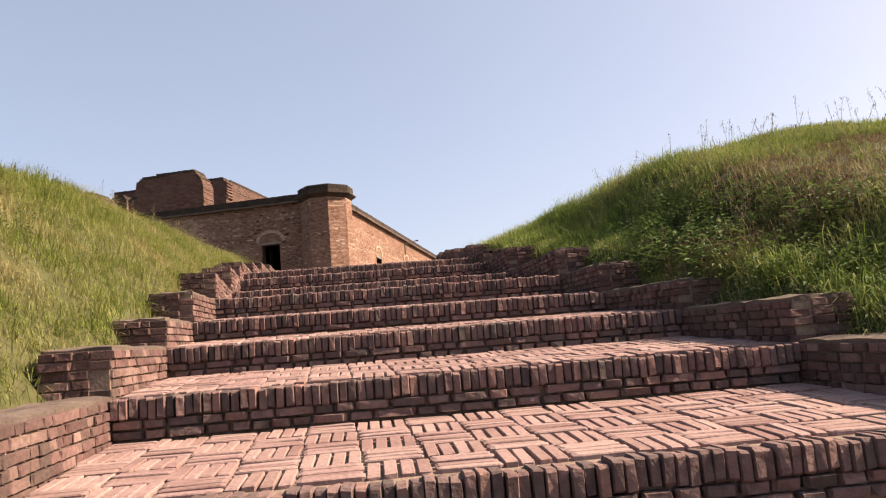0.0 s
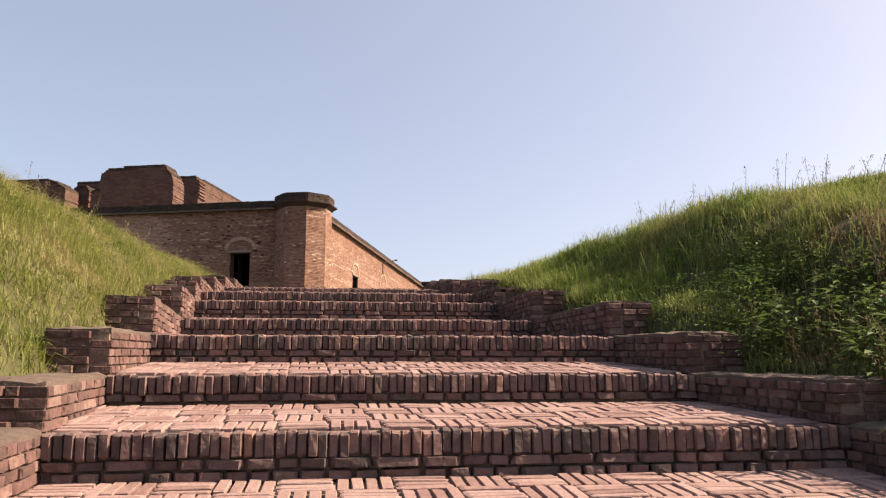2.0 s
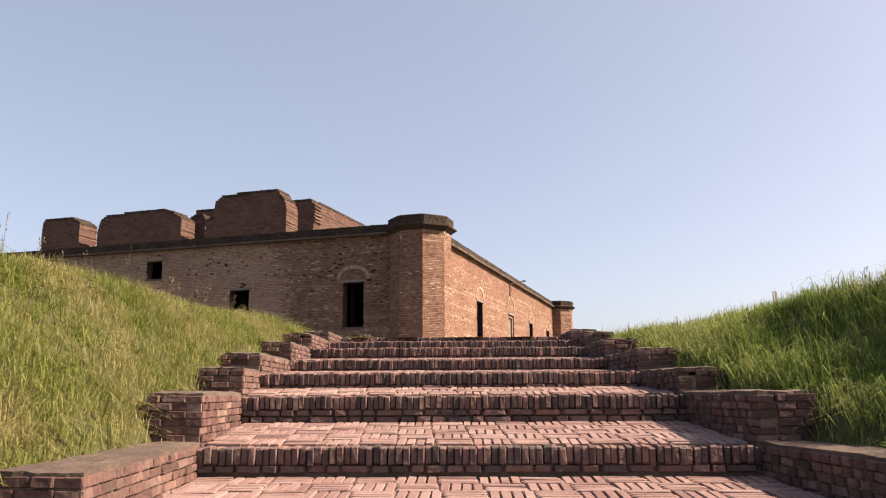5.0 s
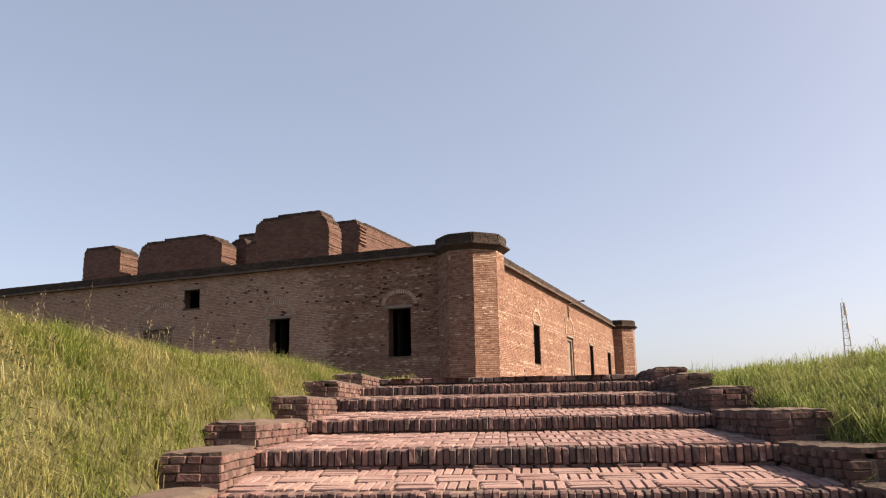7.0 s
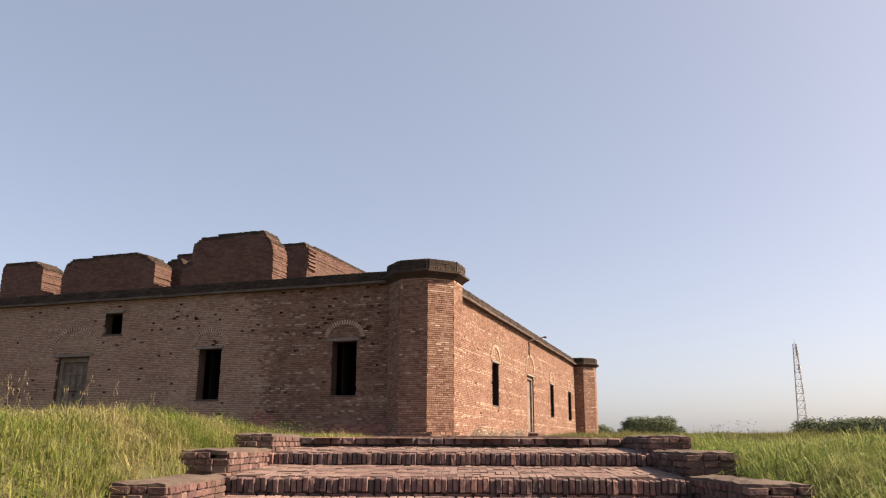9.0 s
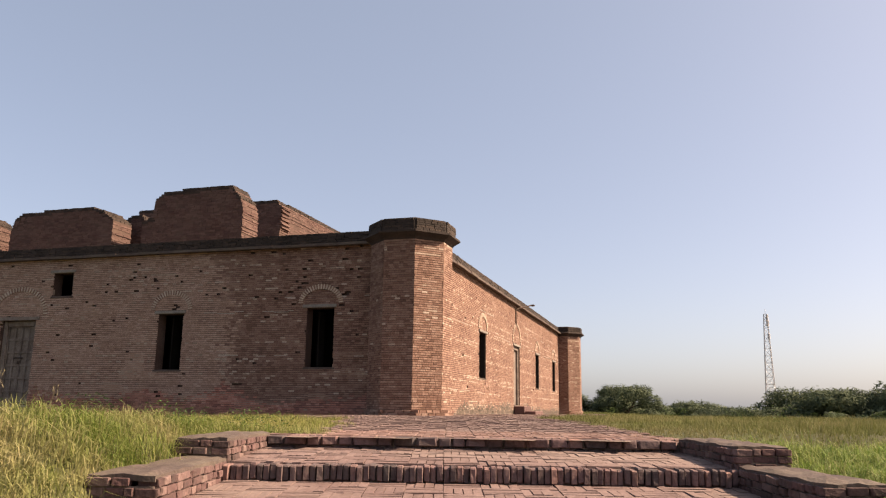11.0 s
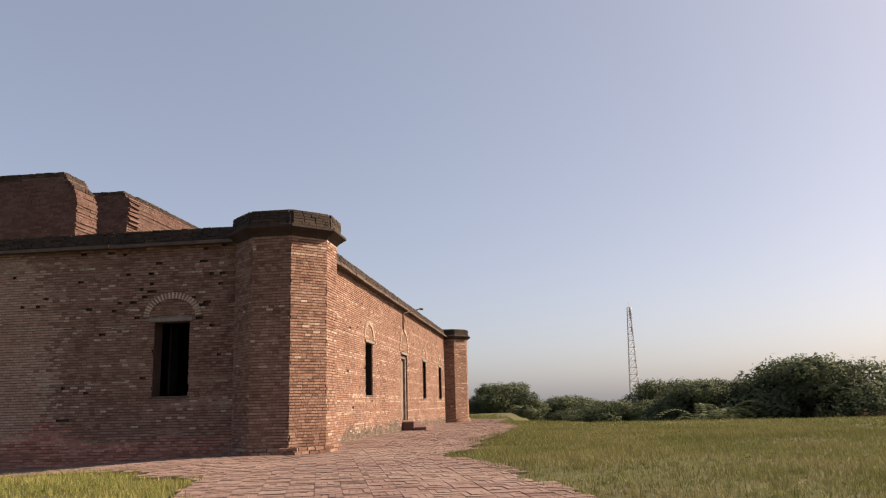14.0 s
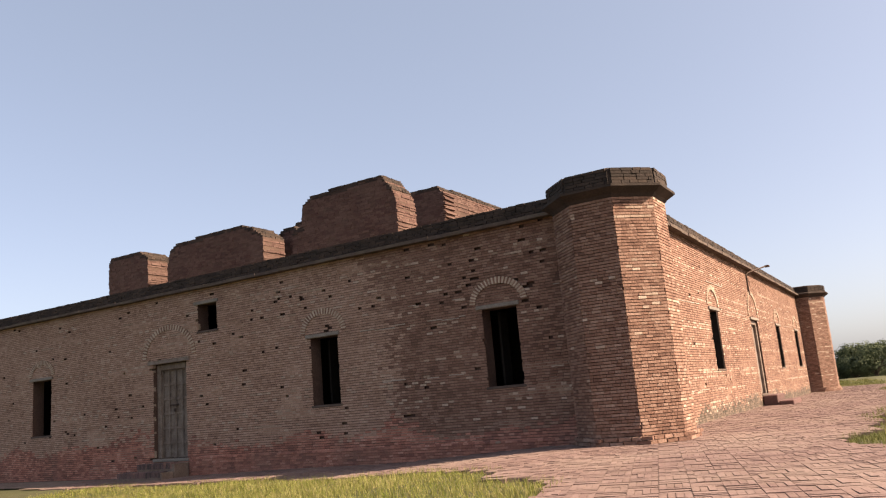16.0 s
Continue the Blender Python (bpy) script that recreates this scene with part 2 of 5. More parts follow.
def empty(name, x, y, z, label="", category="", group="", kind=""):
    ob = new(name)
    ob.location = (x, y, z)
    ob.empty_display_size = 0.2
    return tagged(ob, label, category, group, kind)


def under(ob, parent):
    """Puts ob, built in world metres, under a parent that stands elsewhere unturned."""
    ob.parent = parent
    ob.matrix_parent_inverse = Matrix.Translation(parent.location).inverted()
    return ob


def brick_meshes(mat, count, seed, worn=0.05, bevel=0.07, soft=False):
    """A few worn unit bricks with softened, uneven edges."""
    out = []
    rng = random.Random(seed)
    for i in range(count):
        bm = bmesh.new()
        bmesh.ops.create_cube(bm, size=1)
        bmesh.ops.bevel(bm, geom=bm.edges[:], offset=bevel, segments=1, affect="EDGES")
        for v in bm.verts:
            v.co += Vector([rng.uniform(-worn, worn) for _ in range(3)])
        me = bpy.data.meshes.new("brick")
        bm.to_mesh(me)
        bm.free()
        me.materials.append(mat)
        if soft:
            me.polygons.foreach_set("use_smooth", np.ones(len(me.polygons), bool))
        out.append(me)
    return out


def place_brick(meshes, rng, m, sx, sy, sz, parent, name="brick"):
    ob = bpy.data.objects.new(name, rng.choice(meshes))
    scene.collection.objects.link(ob)
    ob.parent = parent
    ob.matrix_basis = m @ Matrix.Diagonal((sx, sy, sz, 1))
    return ob


# ---- the plan: stairs frame and ground ----
def to_uv(x, y):
    return x * CU + y * SU, -x * SU + y * CU


def to_xy(u, v):
    return u * CU - v * SU, u * SU + v * CU


# front edge of each tread: distance up the flight, height, left end, right end
STEPS = [
    (-1.4, -3.84, -0.95, 2.75), (0.0, -3.56, -1.0, 2.7), (1.4, -3.28, -1.05, 2.62), (2.8, -3.0, -1.1, 2.55), (4.2, -2.72, -1.15, 2.48), (5.62, -2.395, -1.21, 2.4), (6.95, -2.10, -1.27, 2.31),
    (8.09, -1.845, -1.35, 2.12), (9.31, -1.547, -1.40, 2.06), (11.16, -1.28, -1.56, 1.88), (12.42, -0.973, -1.66, 1.79),
    (13.25, -0.775, -1.75, 1.64), (14.79, -0.592, -1.82, 1.63), (16.02, -0.394, -1.86, 1.59), (17.31, -0.227, -1.88, 1.58), (18.56, -0.087, -1.88, 1.57),
]
SV = np.array([s[0] for s in STEPS])
SZ = np.array([s[1] for s in STEPS])
SL = np.array([s[2] for s in STEPS])
SR = np.array([s[3] for s in STEPS])
KERB_LEFT, KERB_RIGHT = 0.37, 0.37


def smooth(a, b, x):
    t = np.clip((x - a) / (b - a), 0, 1)
    return t * t * (3 - 2 * t)


def lumps(x, y, scale, seed):
    """Smooth value noise in -1..1."""
    x, y = np.asarray(x, float) / scale + 57.3 * seed, np.asarray(y, float) / scale - 31.7 * seed
    i, j = np.floor(x), np.floor(y)
    fx, fy = x - i, y - j
    fx, fy = fx * fx * (3 - 2 * fx), fy * fy * (3 - 2 * fy)

    def h(a, b):
        s = np.sin(a * 127.1 + b * 311.7 + seed * 74.7) * 43758.5453
        return 2 * (s - np.floor(s)) - 1
    return (h(i, j) * (1 - fx) + h(i + 1, j) * fx) * (1 - fy) + (h(i, j + 1) * (1 - fx) + h(i + 1, j + 1) * fx) * fy


def pave_level(x, y):
    base = -0.085 + 0.085 * smooth(18, 25, y)
    return base - 0.2 * smooth(-9.5, -14.5, x) - 0.1 * smooth(-14, -21, x) - 0.05 * smooth(32, 50, y)


def path_left(y):
    return np.interp(y, [16.5, 17.2, 18.6, 20.0, 21.2, 22.0, 23.0], [-6.9, -6.9, -7.04, -7.5, -8.1, -8.45, -8.9])


def path_right(y):
    return np.interp(y, [17, 18.4, 18.8, 21.6, 22.9, 24.5, 25.5, 26.1, 27.6, 30.5, 40, 47, 60], [-3.64, -3.64, -3.8, -4.55, -4.88, -5.45, -5.95, -6.1, -5.85, -5.95, -5.3, -6.3, -6.5])


def apron_edge(x):
    return np.interp(x, [-40, -20, -15, -10, -8.9], [25.8, 25.7, 25.4, 23.9, 23.0])


def paved(x, y, grow=0.0):
    u, v = to_uv(x, y)
    main = (v > 18.5) & (x > np.where(y < 23, path_left(y), -99) - grow) & (x < path_right(y) + grow) & (y < 56)
    front = (y > np.where(x < -8.9, apron_edge(x), 0) - grow) & (y < 29)
    side = (x > -9.6)
    return main & (front | side)


def ground(x, y):
    x, y = np.asarray(x, float), np.asarray(y, float)
    u, v = to_uv(x, y)
    zt = np.interp(v, SV, SZ)
    uw = u + 0.25 * lumps(x, y, 1.3, 5) * smooth(3, 6, np.abs(u))
    left = np.interp(v, SV, SL) - KERB_LEFT
    right = np.interp(v, SV, SR) + KERB_RIGHT
    dl, dr = left - uw, uw - right
    # open ground above the banks
    top_l = 0.0 - 0.16 * smooth(16.5, 21, v) - 0.12 * smooth(-9, -16, x) * smooth(21, 25, y) + 0.06 * lumps(x, y, 2.5, 1)
    top_r = 0.0 - 0.21 * smooth(11.0, 17.0, v) + 0.10 * lumps(x, y, 2.2, 2) + 0.25 * smooth(3.9, 5.6, u) * smooth(13, 9, v)
    top_l = top_l - 0.30 * np.clip(10 - v, 0, 14)
    top_r = top_r - 0.08 - 0.30 * np.clip(10.5 - v, 0, 13)
    bank_l = zt + 0.15 + np.where(dl > 0, 0.92 * dl, 2.4 * dl) + 0.07 * lumps(x, y, 0.9, 3)
    bank_r = zt + 0.16 + np.where(dr > 0, 0.25 * np.clip(dr, 0, 0.7), 2.4 * dr) + 1.35 * np.maximum(dr - 0.7, 0) + 0.14 * lumps(x, y, 0.8, 4) + 0.05 * lumps(x, y, 0.33, 41)

    def softmin(a, b, k):
        h = np.clip(0.5 + 0.5 * (b - a) / k, 0, 1)
        return b * (1 - h) + a * h - k * h * (1 - h)
    z = np.where(u < 0, softmin(bank_l, top_l, 0.5), softmin(bank_r, top_r, 0.4))
    trench = (dl < -0.28) & (dr < -0.28) & (v < 18.9)
    z = np.where(trench, zt - 0.42, z)
    beyond = smooth(18.2, 19.5, v)
    flat = np.where(u < 0, top_l, top_r)
    z = np.where(trench, z, z * (1 - beyond) + flat * beyond)
    field = pave_level(x, y) - 0.03 + 0.03 * lumps(x, y, 3.0, 6) - 0.08 * smooth(25, 45, y) * smooth(-6.5, -3, x)
    into = smooth(19, 20.5, v)
    z = z * (1 - into) + field * into
    near_pave = paved(x, y, 0.05) & (v > 18.9)
    z = np.where(near_pave, pave_level(x, y) - 0.04, z)
    drop = smooth(46, 75, y) * smooth(-8, -2, x) * 4.0 + smooth(12, 40, x) * smooth(8, 20, y) * 2.5
    drop = np.maximum(drop, 4.0 * smooth(70, 110, np.hypot(x, y - 15)))
    return z - drop


def warped_axis(lo, hi, step, far):
    inner = list(np.arange(lo, hi + 1e-6, step))
    out, d = [], step
    a = hi
    while a < far:
        d *= 1.25
        a += d
        out.append(a)
    neg, d, a = [], step, lo
    while a > -far:
        d *= 1.25
        a -= d
        neg.append(a)
    return np.array(neg[::-1] + inner + out)


gx, gy = warped_axis(-16, 9, 0.16, 3000), warped_axis(-3, 52, 0.16, 3000)
GX, GY = np.meshgrid(gx, gy, indexing="ij")
GZ = ground(GX, GY)
nx, ny = GX.shape
ii = (np.arange(nx - 1)[:, None] * ny + np.arange(ny - 1)[None]).ravel()
land = from_arrays("ground", np.stack([GX, GY, GZ], -1).reshape(-1, 3), np.stack([ii, ii + ny, ii + ny + 1, ii + 1], -1), SOIL, smooth=True)
tagged(land, "dry soil under patchy grass, rampart banks and open field", "ground", kind="structure")

# ---- brick building ----
WY, WX, ROOF = 27.35, -8.98, 3.9
TOWER, FAR_TOWER, TR = (-9.11, 27.33), (-8.86, 50.0), 0.83
FRONT_X0 = -36.0
SEEN_X0 = -30.6
# x0, x1, z0, z1
FRONT_OPEN = [(-11.62, -10.94, 1.02, 2.36), (-15.58, -14.88, 0.97, 2.30), (-20.36, -19.24, 0.10, 2.22), (-18.83, -18.22, 2.83, 3.42), (-25.12, -24.3, 0.83, 2.23), (-30.2, -29.45, 0.85, 2.2)]
SIDE_OPEN = [(33.08, 33.92, 1.03, 2.34), (38.1, 39.2, 0.30, 2.34), (42.6, 43.42, 1.0, 2.34), (47.1, 48.0, 1.0, 2.32)]


def wall_body(name, start, way, out, length, z0, z1, thick, openings, mat):
    """A thick wall from start along way, with openings cut right through; out points outward."""
    cuts = sorted({0.0, length, *[a for o in openings for a in o[:2]]})
    zs = sorted({z0, z1, *[a for o in openings for a in o[2:]]})
    items = []
    s, w, o3 = Vector(start), Vector(way), Vector(out)
    for a, b in zip(cuts, cuts[1:]):
        run = None
        for c, d in zip(zs, zs[1:]):
            hole = any(o[0] < (a + b) / 2 < o[1] and o[2] < (c + d) / 2 < o[3] for o in openings)
            if hole:
                if run:
                    items.append(run)
                run = None
            else:
                run = (a, b, run[2], d) if run else (a, b, c, d)
        if run:
            items.append(run)
    rows = []
    for a, b, c, d in items:
        p = s + w * ((a + b) / 2) - o3 * (thick / 2)
        rows.append((Vector((p.x, p.y, (c + d) / 2)), w * ((b - a) / 2), o3 * (thick / 2), Vector((0, 0, (d - c) / 2))))
    return boxes(name, rows, mat)


def courses(rng, length, z0, z1, course, brick, openings, gap=0.003, missing=0.03):
    """Bricks of a wall face as (a0, a1, z0, z1), running bond, clear of the openings."""
    out = []
    z = z0
    while z + course <= z1 + 0.01:
        a = -rng.uniform(0, brick)
        while a < length:
            w = brick * rng.uniform(0.62, 1.2)
            lo, hi = max(0, a), min(length, a + w - gap)
            spans = [(lo, hi)]
            for o in openings:
                if o[2] < z + course and o[3] > z:
                    nxt = []
                    for p, q in spans:
                        if q <= o[0] or p >= o[1]:
                            nxt.append((p, q))
                        else:
                            if p < o[0] - 0.02:
                                nxt.append((p, o[0]))
                            if q > o[1] + 0.02:
                                nxt.append((o[1], q))
                    spans = nxt
            for p, q in spans:
                if q - p > 0.02:
                    if rng.random() < missing:
                        q = p + (q - p) * rng.uniform(0.35, 0.7)
                    out.append((p, q, z + 0.006, z + course - 0.005))
            a += w
        z += course
    return out


def brick_face(name, start, way, out, length, z0, z1, openings, parent, seed, mat=WALL, course=0.048, brick=0.125, proud=0.008, missing=0.0, singles=None, single_mat=None, holder=None, base=None, old=None, holes=None, limed=0.04):
    """Courses of worn brick on a mortar bed; holes(s, z) is the share of bricks fallen out there, limed the share smeared with lime."""
    rng = random.Random(seed)
    s, w, o3 = Vector(start), Vector(way), Vector(out)
    rows, ones, low, pale, lime, bed, pale_bed, runs = [], [], [], [], [], [], [], []
    level, lucky, shy = None, 0.0, 1.0
    for a, b, c, d in courses(rng, length, z0, z1, course, brick, openings, missing=missing):
        if c != level:
            level, lucky, shy = c, (5.0 if rng.random() < 0.16 else 0.25), rng.uniform(0.5, 1.3)
        p = s + w * ((a + b) / 2)
        along = p.x + p.y
        if holes and rng.random() < holes(along, c):
            continue
        dep = proud * shy * rng.uniform(0.6, 1.2)
        patch = float(lumps(along, c * 5, 1.6, 71))
        row = (Vector((p.x, p.y, (c + d) / 2)) + o3 * (dep / 2 - 0.03), w * ((b - a) / 2), o3 * (0.03 + dep / 2), Vector((0, 0, (d - c) / 2)))
        if holes:
            light = float(lumps(along, c * 5, 0.8, 73)) > 0.55 - 0.35 * patch
            if runs and runs[-1][2] == c and runs[-1][3] == light and a - runs[-1][1] < 0.03:
                runs[-1][1] = b
            else:
                runs.append([a, b, c, light, d])
        if singles and singles[0] < a and b < singles[1] and singles[2] < c < singles[3] and len(ones) < 130:
            ones.append(row)
        elif base and c < base[1] + base[2] * float(lumps(p.x + p.y, c * 2, 1.1, 15)) + base[2] * 0.4 * rng.uniform(-1, 1):
            low.append(row)
        elif rng.random() < limed * lucky * (1.0 + 1.2 * patch):
            lime.append(row)
        elif old and p.x < old[1] + 0.35 * rng.uniform(-1, 1) - 0.5 * max(0, c - 2.4):
            pale.append(row)
        else:
            rows.append(row)
    for a, b, c, light, d in runs:
        p = s + w * ((a + b) / 2)
        (pale_bed if light else bed).append((Vector((p.x, p.y, (c + d) / 2)) - o3 * 0.038, w * ((b - a) / 2 + 0.004), o3 * 0.03, Vector((0, 0, (d - c) / 2 + 0.0075))))
    face = boxes(name, rows, mat, holder or parent, 0.0016, seed)
    tagged(face, kind="stuff")
    made = [face]
    for nm, items, m, k in (("pale_brickwork", pale, old and old[0], 2), ("base_brickwork", low, base and base[0], 1), ("limed_brickwork", lime, LIME_BRICK, 3), ("mortar_bed", bed, WALL_MORTAR, 4), ("lime_bed", pale_bed, LIME_BED, 5)):
        if items:
            ob = tagged(boxes(nm, items, m, holder or parent, 0.002, seed + k), kind="stuff")
            made.append(ob)
    if holder:
        for ob in made:
            under(ob, holder)
    if ones:
        meshes = brick_meshes(single_mat, 5, seed, 0.012, 0.045)
        for c, a, b, h in ones:
            m = Matrix.Identity(4)
            for k, vec in enumerate((a, b, h)):
                for r in range(3):
                    m[r][k] = vec[r] * 2
            m.translation = c
            ob = bpy.data.objects.new("brick", rng.choice(meshes))
            scene.collection.objects.link(ob)
            if holder:
                under(ob, holder)
            else:
                ob.parent = parent
            ob.matrix_basis = m
    return face


def front_holes_at(s, z):
    x = s - WY
    band = float(smooth(1.9, 2.6, z)) * float(smooth(-19.5, -17.5, x))
    return 0.004 + (0.006 + 0.042 * band) * max(0.0, 0.35 + float(lumps(x, z * 3, 0.7, 61)))


def side_holes_at(s, z):
    return 0.010 * max(0.0, 0.3 + float(lumps(s, z * 3, 0.8, 62)))


front_len = TOWER[0] - FRONT_X0
front_holes = [(a - FRONT_X0, b - FRONT_X0, c, d) for a, b, c, d in FRONT_OPEN]
wall_south = wall_body("wall_south", (FRONT_X0, WY + 0.058, 0), (1, 0, 0), (0, -1, 0), front_len, -0.9, ROOF, 0.25, front_holes, WALL_MORTAR)
tagged(wall_south, "old brown brick fort wall with thin worn courses", "wall", kind="structure")
side_len = FAR_TOWER[1] - TOWER[1]
side_holes = [(a - TOWER[1], b - TOWER[1], c, d) for a, b, c, d in SIDE_OPEN]
wall_east = wall_body("wall_east", (WX - 0.058, TOWER[1], 0), (0, 1, 0), (1, 0, 0), side_len, -0.9, ROOF, 0.75, side_holes, WALL_MORTAR)
tagged(wall_east, "sunlit old brick side wall of the fort", "wall", kind="structure")
brick_face("brickwork", (SEEN_X0, WY, 0), (1, 0, 0), (0, -1, 0), TOWER[0] - SEEN_X0 - 0.6, -0.35, 3.79, [(a - SEEN_X0, b - SEEN_X0, c, d) for a, b, c, d in FRONT_OPEN], wall_south, 11, holes=front_holes_at, base=(WALL_RED, 0.42, 0.3), old=(WALL_PALE, -13.6), singles=(TOWER[0] - SEEN_X0 - 2.2, TOWER[0] - SEEN_X0 - 0.7, 1.0, 2.0), single_mat=WALL_ONE)
brick_face("brickwork", (WX, TOWER[1] + 0.6, 0), (0, 1, 0), (1, 0, 0), side_len - 1.2, -0.25, 3.79, [(a - 0.6, b - 0.6, c, d) for a, b, c, d in side_holes], wall_east, 12, holes=side_holes_at, limed=0.07, base=(WALL_LICHEN, 0.18, 0.28), singles=(0.3, 3.5, 0.9, 1.9), single_mat=WALL_ONE)
brick_face("plinth", (-19.1, WY - 0.05, 0), (1, 0, 0), (0, -1, 0), 9.3, -0.42, 0.13, [], wall_south, 14, mat=WALL_RED, limed=0.02)
# far and hidden sides close the building
for nm, st, wy, ot, ln in (("wall_north", (FRONT_X0, FAR_TOWER[1], 0), (1, 0, 0), (0, 1, 0), front_len), ("wall_west", (FRONT_X0, WY, 0), (0, 1, 0), (-1, 0, 0), side_len)):
    tagged(wall_body(nm, st, wy, ot, ln, -0.9, ROOF, 0.75, [], WALL_MORTAR), "plain old brick wall", "wall", kind="structure")
roof = box_part("roof", FRONT_X0 + 0.4, WX - 0.06, WY + 0.06, FAR_TOWER[1] - 0.4, 3.62, 3.84, MORTAR, None, 0)
tagged(roof, "flat lime-washed roof terrace", "roof", kind="structure")
# added block, not a known wall: its near-black colour darkens the openings
room_shade = box_part("inner_wall", FRONT_X0 + 1, WX - 2.6, WY + 2.4, FAR_TOWER[1] - 3, -0.6, 3.6, DARK, None, 0)
tagged(room_shade, "near-black block added behind the openings, its colour standing for room shade", "wall", kind="structure")


def coping(name, start, way, out, length, seed):
    """Drip moulding and weathered parapet courses along a wall's top."""
    top = empty(name, *start[:2], 3.72, "blackened brick parapet with a projecting drip course", "parapet", kind="structure")
    s, w, o3 = Vector(start), Vector(way), Vector(out)
    rng = random.Random(seed)
    bm_rows, drip = [], []
    a = 0.0
    while a < length:
        ln = rng.uniform(0.5, 1.0)
        b = min(length, a + ln)
        p = s + w * ((a + b) / 2)
        drip.append((Vector((p.x, p.y, 3.80 + rng.uniform(-0.006, 0.006))) + o3 * 0.03, w * ((b - a) / 2), o3 * (0.13 + rng.uniform(-0.012, 0.012)), Vector((0, 0, 0.03))))
        a = b
    for k in range(6):
        a = -rng.uniform(0, 0.2)
        while a < length:
            ln = rng.uniform(0.12, 0.24)
            lo, hi = max(0, a), min(length, a + ln - 0.012)
            if hi > lo + 0.02:
                p = s + w * ((lo + hi) / 2)
                bm_rows.append((Vector((p.x, p.y, 3.853 + 0.044 * k + rng.uniform(-0.004, 0.004))) + o3 * (0.05 - 0.006 * k - 0.1), w * ((hi - lo) / 2), o3 * (0.10 + rng.uniform(-0.008, 0.008)), Vector((0, 0, 0.0195))))
            a += ln
    core = s + w * (length / 2) - o3 * 0.16
    under(boxes("core", [(Vector((core.x, core.y, 3.94)), w * (length / 2), o3 * 0.14, Vector((0, 0, 0.135)))], MORTAR), top)
    # paler than the parapet bricks: sunlight along the drip's top edge, as colour
    under(boxes("drip_course", drip, KERB_TOP, None, 0.006, seed), top)
    under(boxes("parapet_bricks", bm_rows, CAPSTONE, None, 0.003, seed + 1), top)
    return top


coping("parapet_south", (FRONT_X0, WY, 0), (1, 0, 0), (0, -1, 0), front_len - 0.75, 21)
coping("parapet_east", (WX, TOWER[1] + 0.75, 0), (0, 1, 0), (1, 0, 0), side_len - 1.5, 22)


def ring(bm, cx, cy, r, z):
    """Eight corners of an octagon with flat faces to the four winds; r to the face."""
    rr = r / math.cos(math.pi / 8)
    return [bm.verts.new((cx + rr * math.cos(math.pi / 8 + k * math.pi / 4), cy + rr * math.sin(math.pi / 8 + k * math.pi / 4), z)) for k in range(8)]


def loft(bm, rings, cap=True):
    for a, b in zip(rings, rings[1:]):
        for k in range(8):
            bm.faces.new((a[k], a[(k + 1) % 8], b[(k + 1) % 8], b[k]))
    if cap:
        bm.faces.new(rings[-1])
        bm.faces.new(rings[0][::-1])


def tower(cx, cy, seed, near):
    t = empty("corner_tower", cx, cy, -0.4, "octagonal brick corner tower with a projecting blackened cap", "tower", "corner towers of the fort", "structure")
    bm = bmesh.new()
    loft(bm, [ring(bm, cx, cy, TR - 0.014, -0.9), ring(bm, cx, cy, TR - 0.014, 3.75)])
    under(part("core", bm, WALL_MORTAR), t)
    bm = bmesh.new()
    loft(bm, [ring(bm, cx, cy, r, z) for r, z in ((TR, 3.66), (TR + 0.05, 3.72), (TR + 0.17, 3.80), (TR + 0.17, 3.84), (TR + 0.06, 3.87), (TR + 0.05, 4.10), (TR - 0.02, 4.14))])
    under(part("cap", bm, CAPSTONE), t)
    rr = TR / math.cos(math.pi / 8)
    pts = [Vector((cx + rr * math.cos(math.pi / 8 + k * math.pi / 4), cy + rr * math.sin(math.pi / 8 + k * math.pi / 4), 0)) for k in range(8)]
    for k in range(8):
        a, b = pts[k], pts[(k + 1) % 8]
        mid = (a + b) / 2 - Vector((cx, cy, 0))
        if mid.x + 0.2 < 0 and mid.y > 0:
            continue
        way = (b - a).normalized()
        out = mid.normalized()
        one = near and 4 < k < 7
        brick_face("brickwork", a, way, out, (b - a).length, -0.12, 3.70, [], None, seed + k, limed=0.09 if k == 6 or k == 7 else 0.03, holder=t, singles=(0.0, 1.0, 0.2, 2.6) if one else None, single_mat=WALL_ONE)
        rows = []
        rng = random.Random(seed * 3 + k)
        for c in range(5):
            x = 0.0
            while x < (b - a).length:
                w = rng.uniform(0.12, 0.22)
                hi = min((b - a).length, x + w - 0.012)
                if hi > x + 0.02:
                    p = a + way * ((x + hi) / 2)
                    rows.append((Vector((p.x, p.y, 3.89 + 0.05 * c)) + out * 0.055, way * ((hi - x) / 2), out * (0.02 + rng.uniform(0, 0.012)), Vector((0, 0, 0.022))))
                x += w
        under(boxes("cap_bricks", rows, CAPSTONE, None, 0.0012, seed + k), t)
        rows = []
        for c in range(3):
            x = -0.03
            while x < (b - a).length:
                w = rng.uniform(0.14, 0.24)
                p = a + way * (x + w / 2)
                rows.append((Vector((p.x, p.y, 0.085 - 0.06 * c)) + out * (0.02 + 0.012 * c), way * (w / 2 - 0.008), out * 0.03, Vector((0, 0, 0.024))))
                x += w
        under(boxes("footing_bricks", rows, WALL, None, 0.006, seed + 50 + k), t)
    return t


tower(*TOWER, 100, True)
tower(*FAR_TOWER, 200, False)


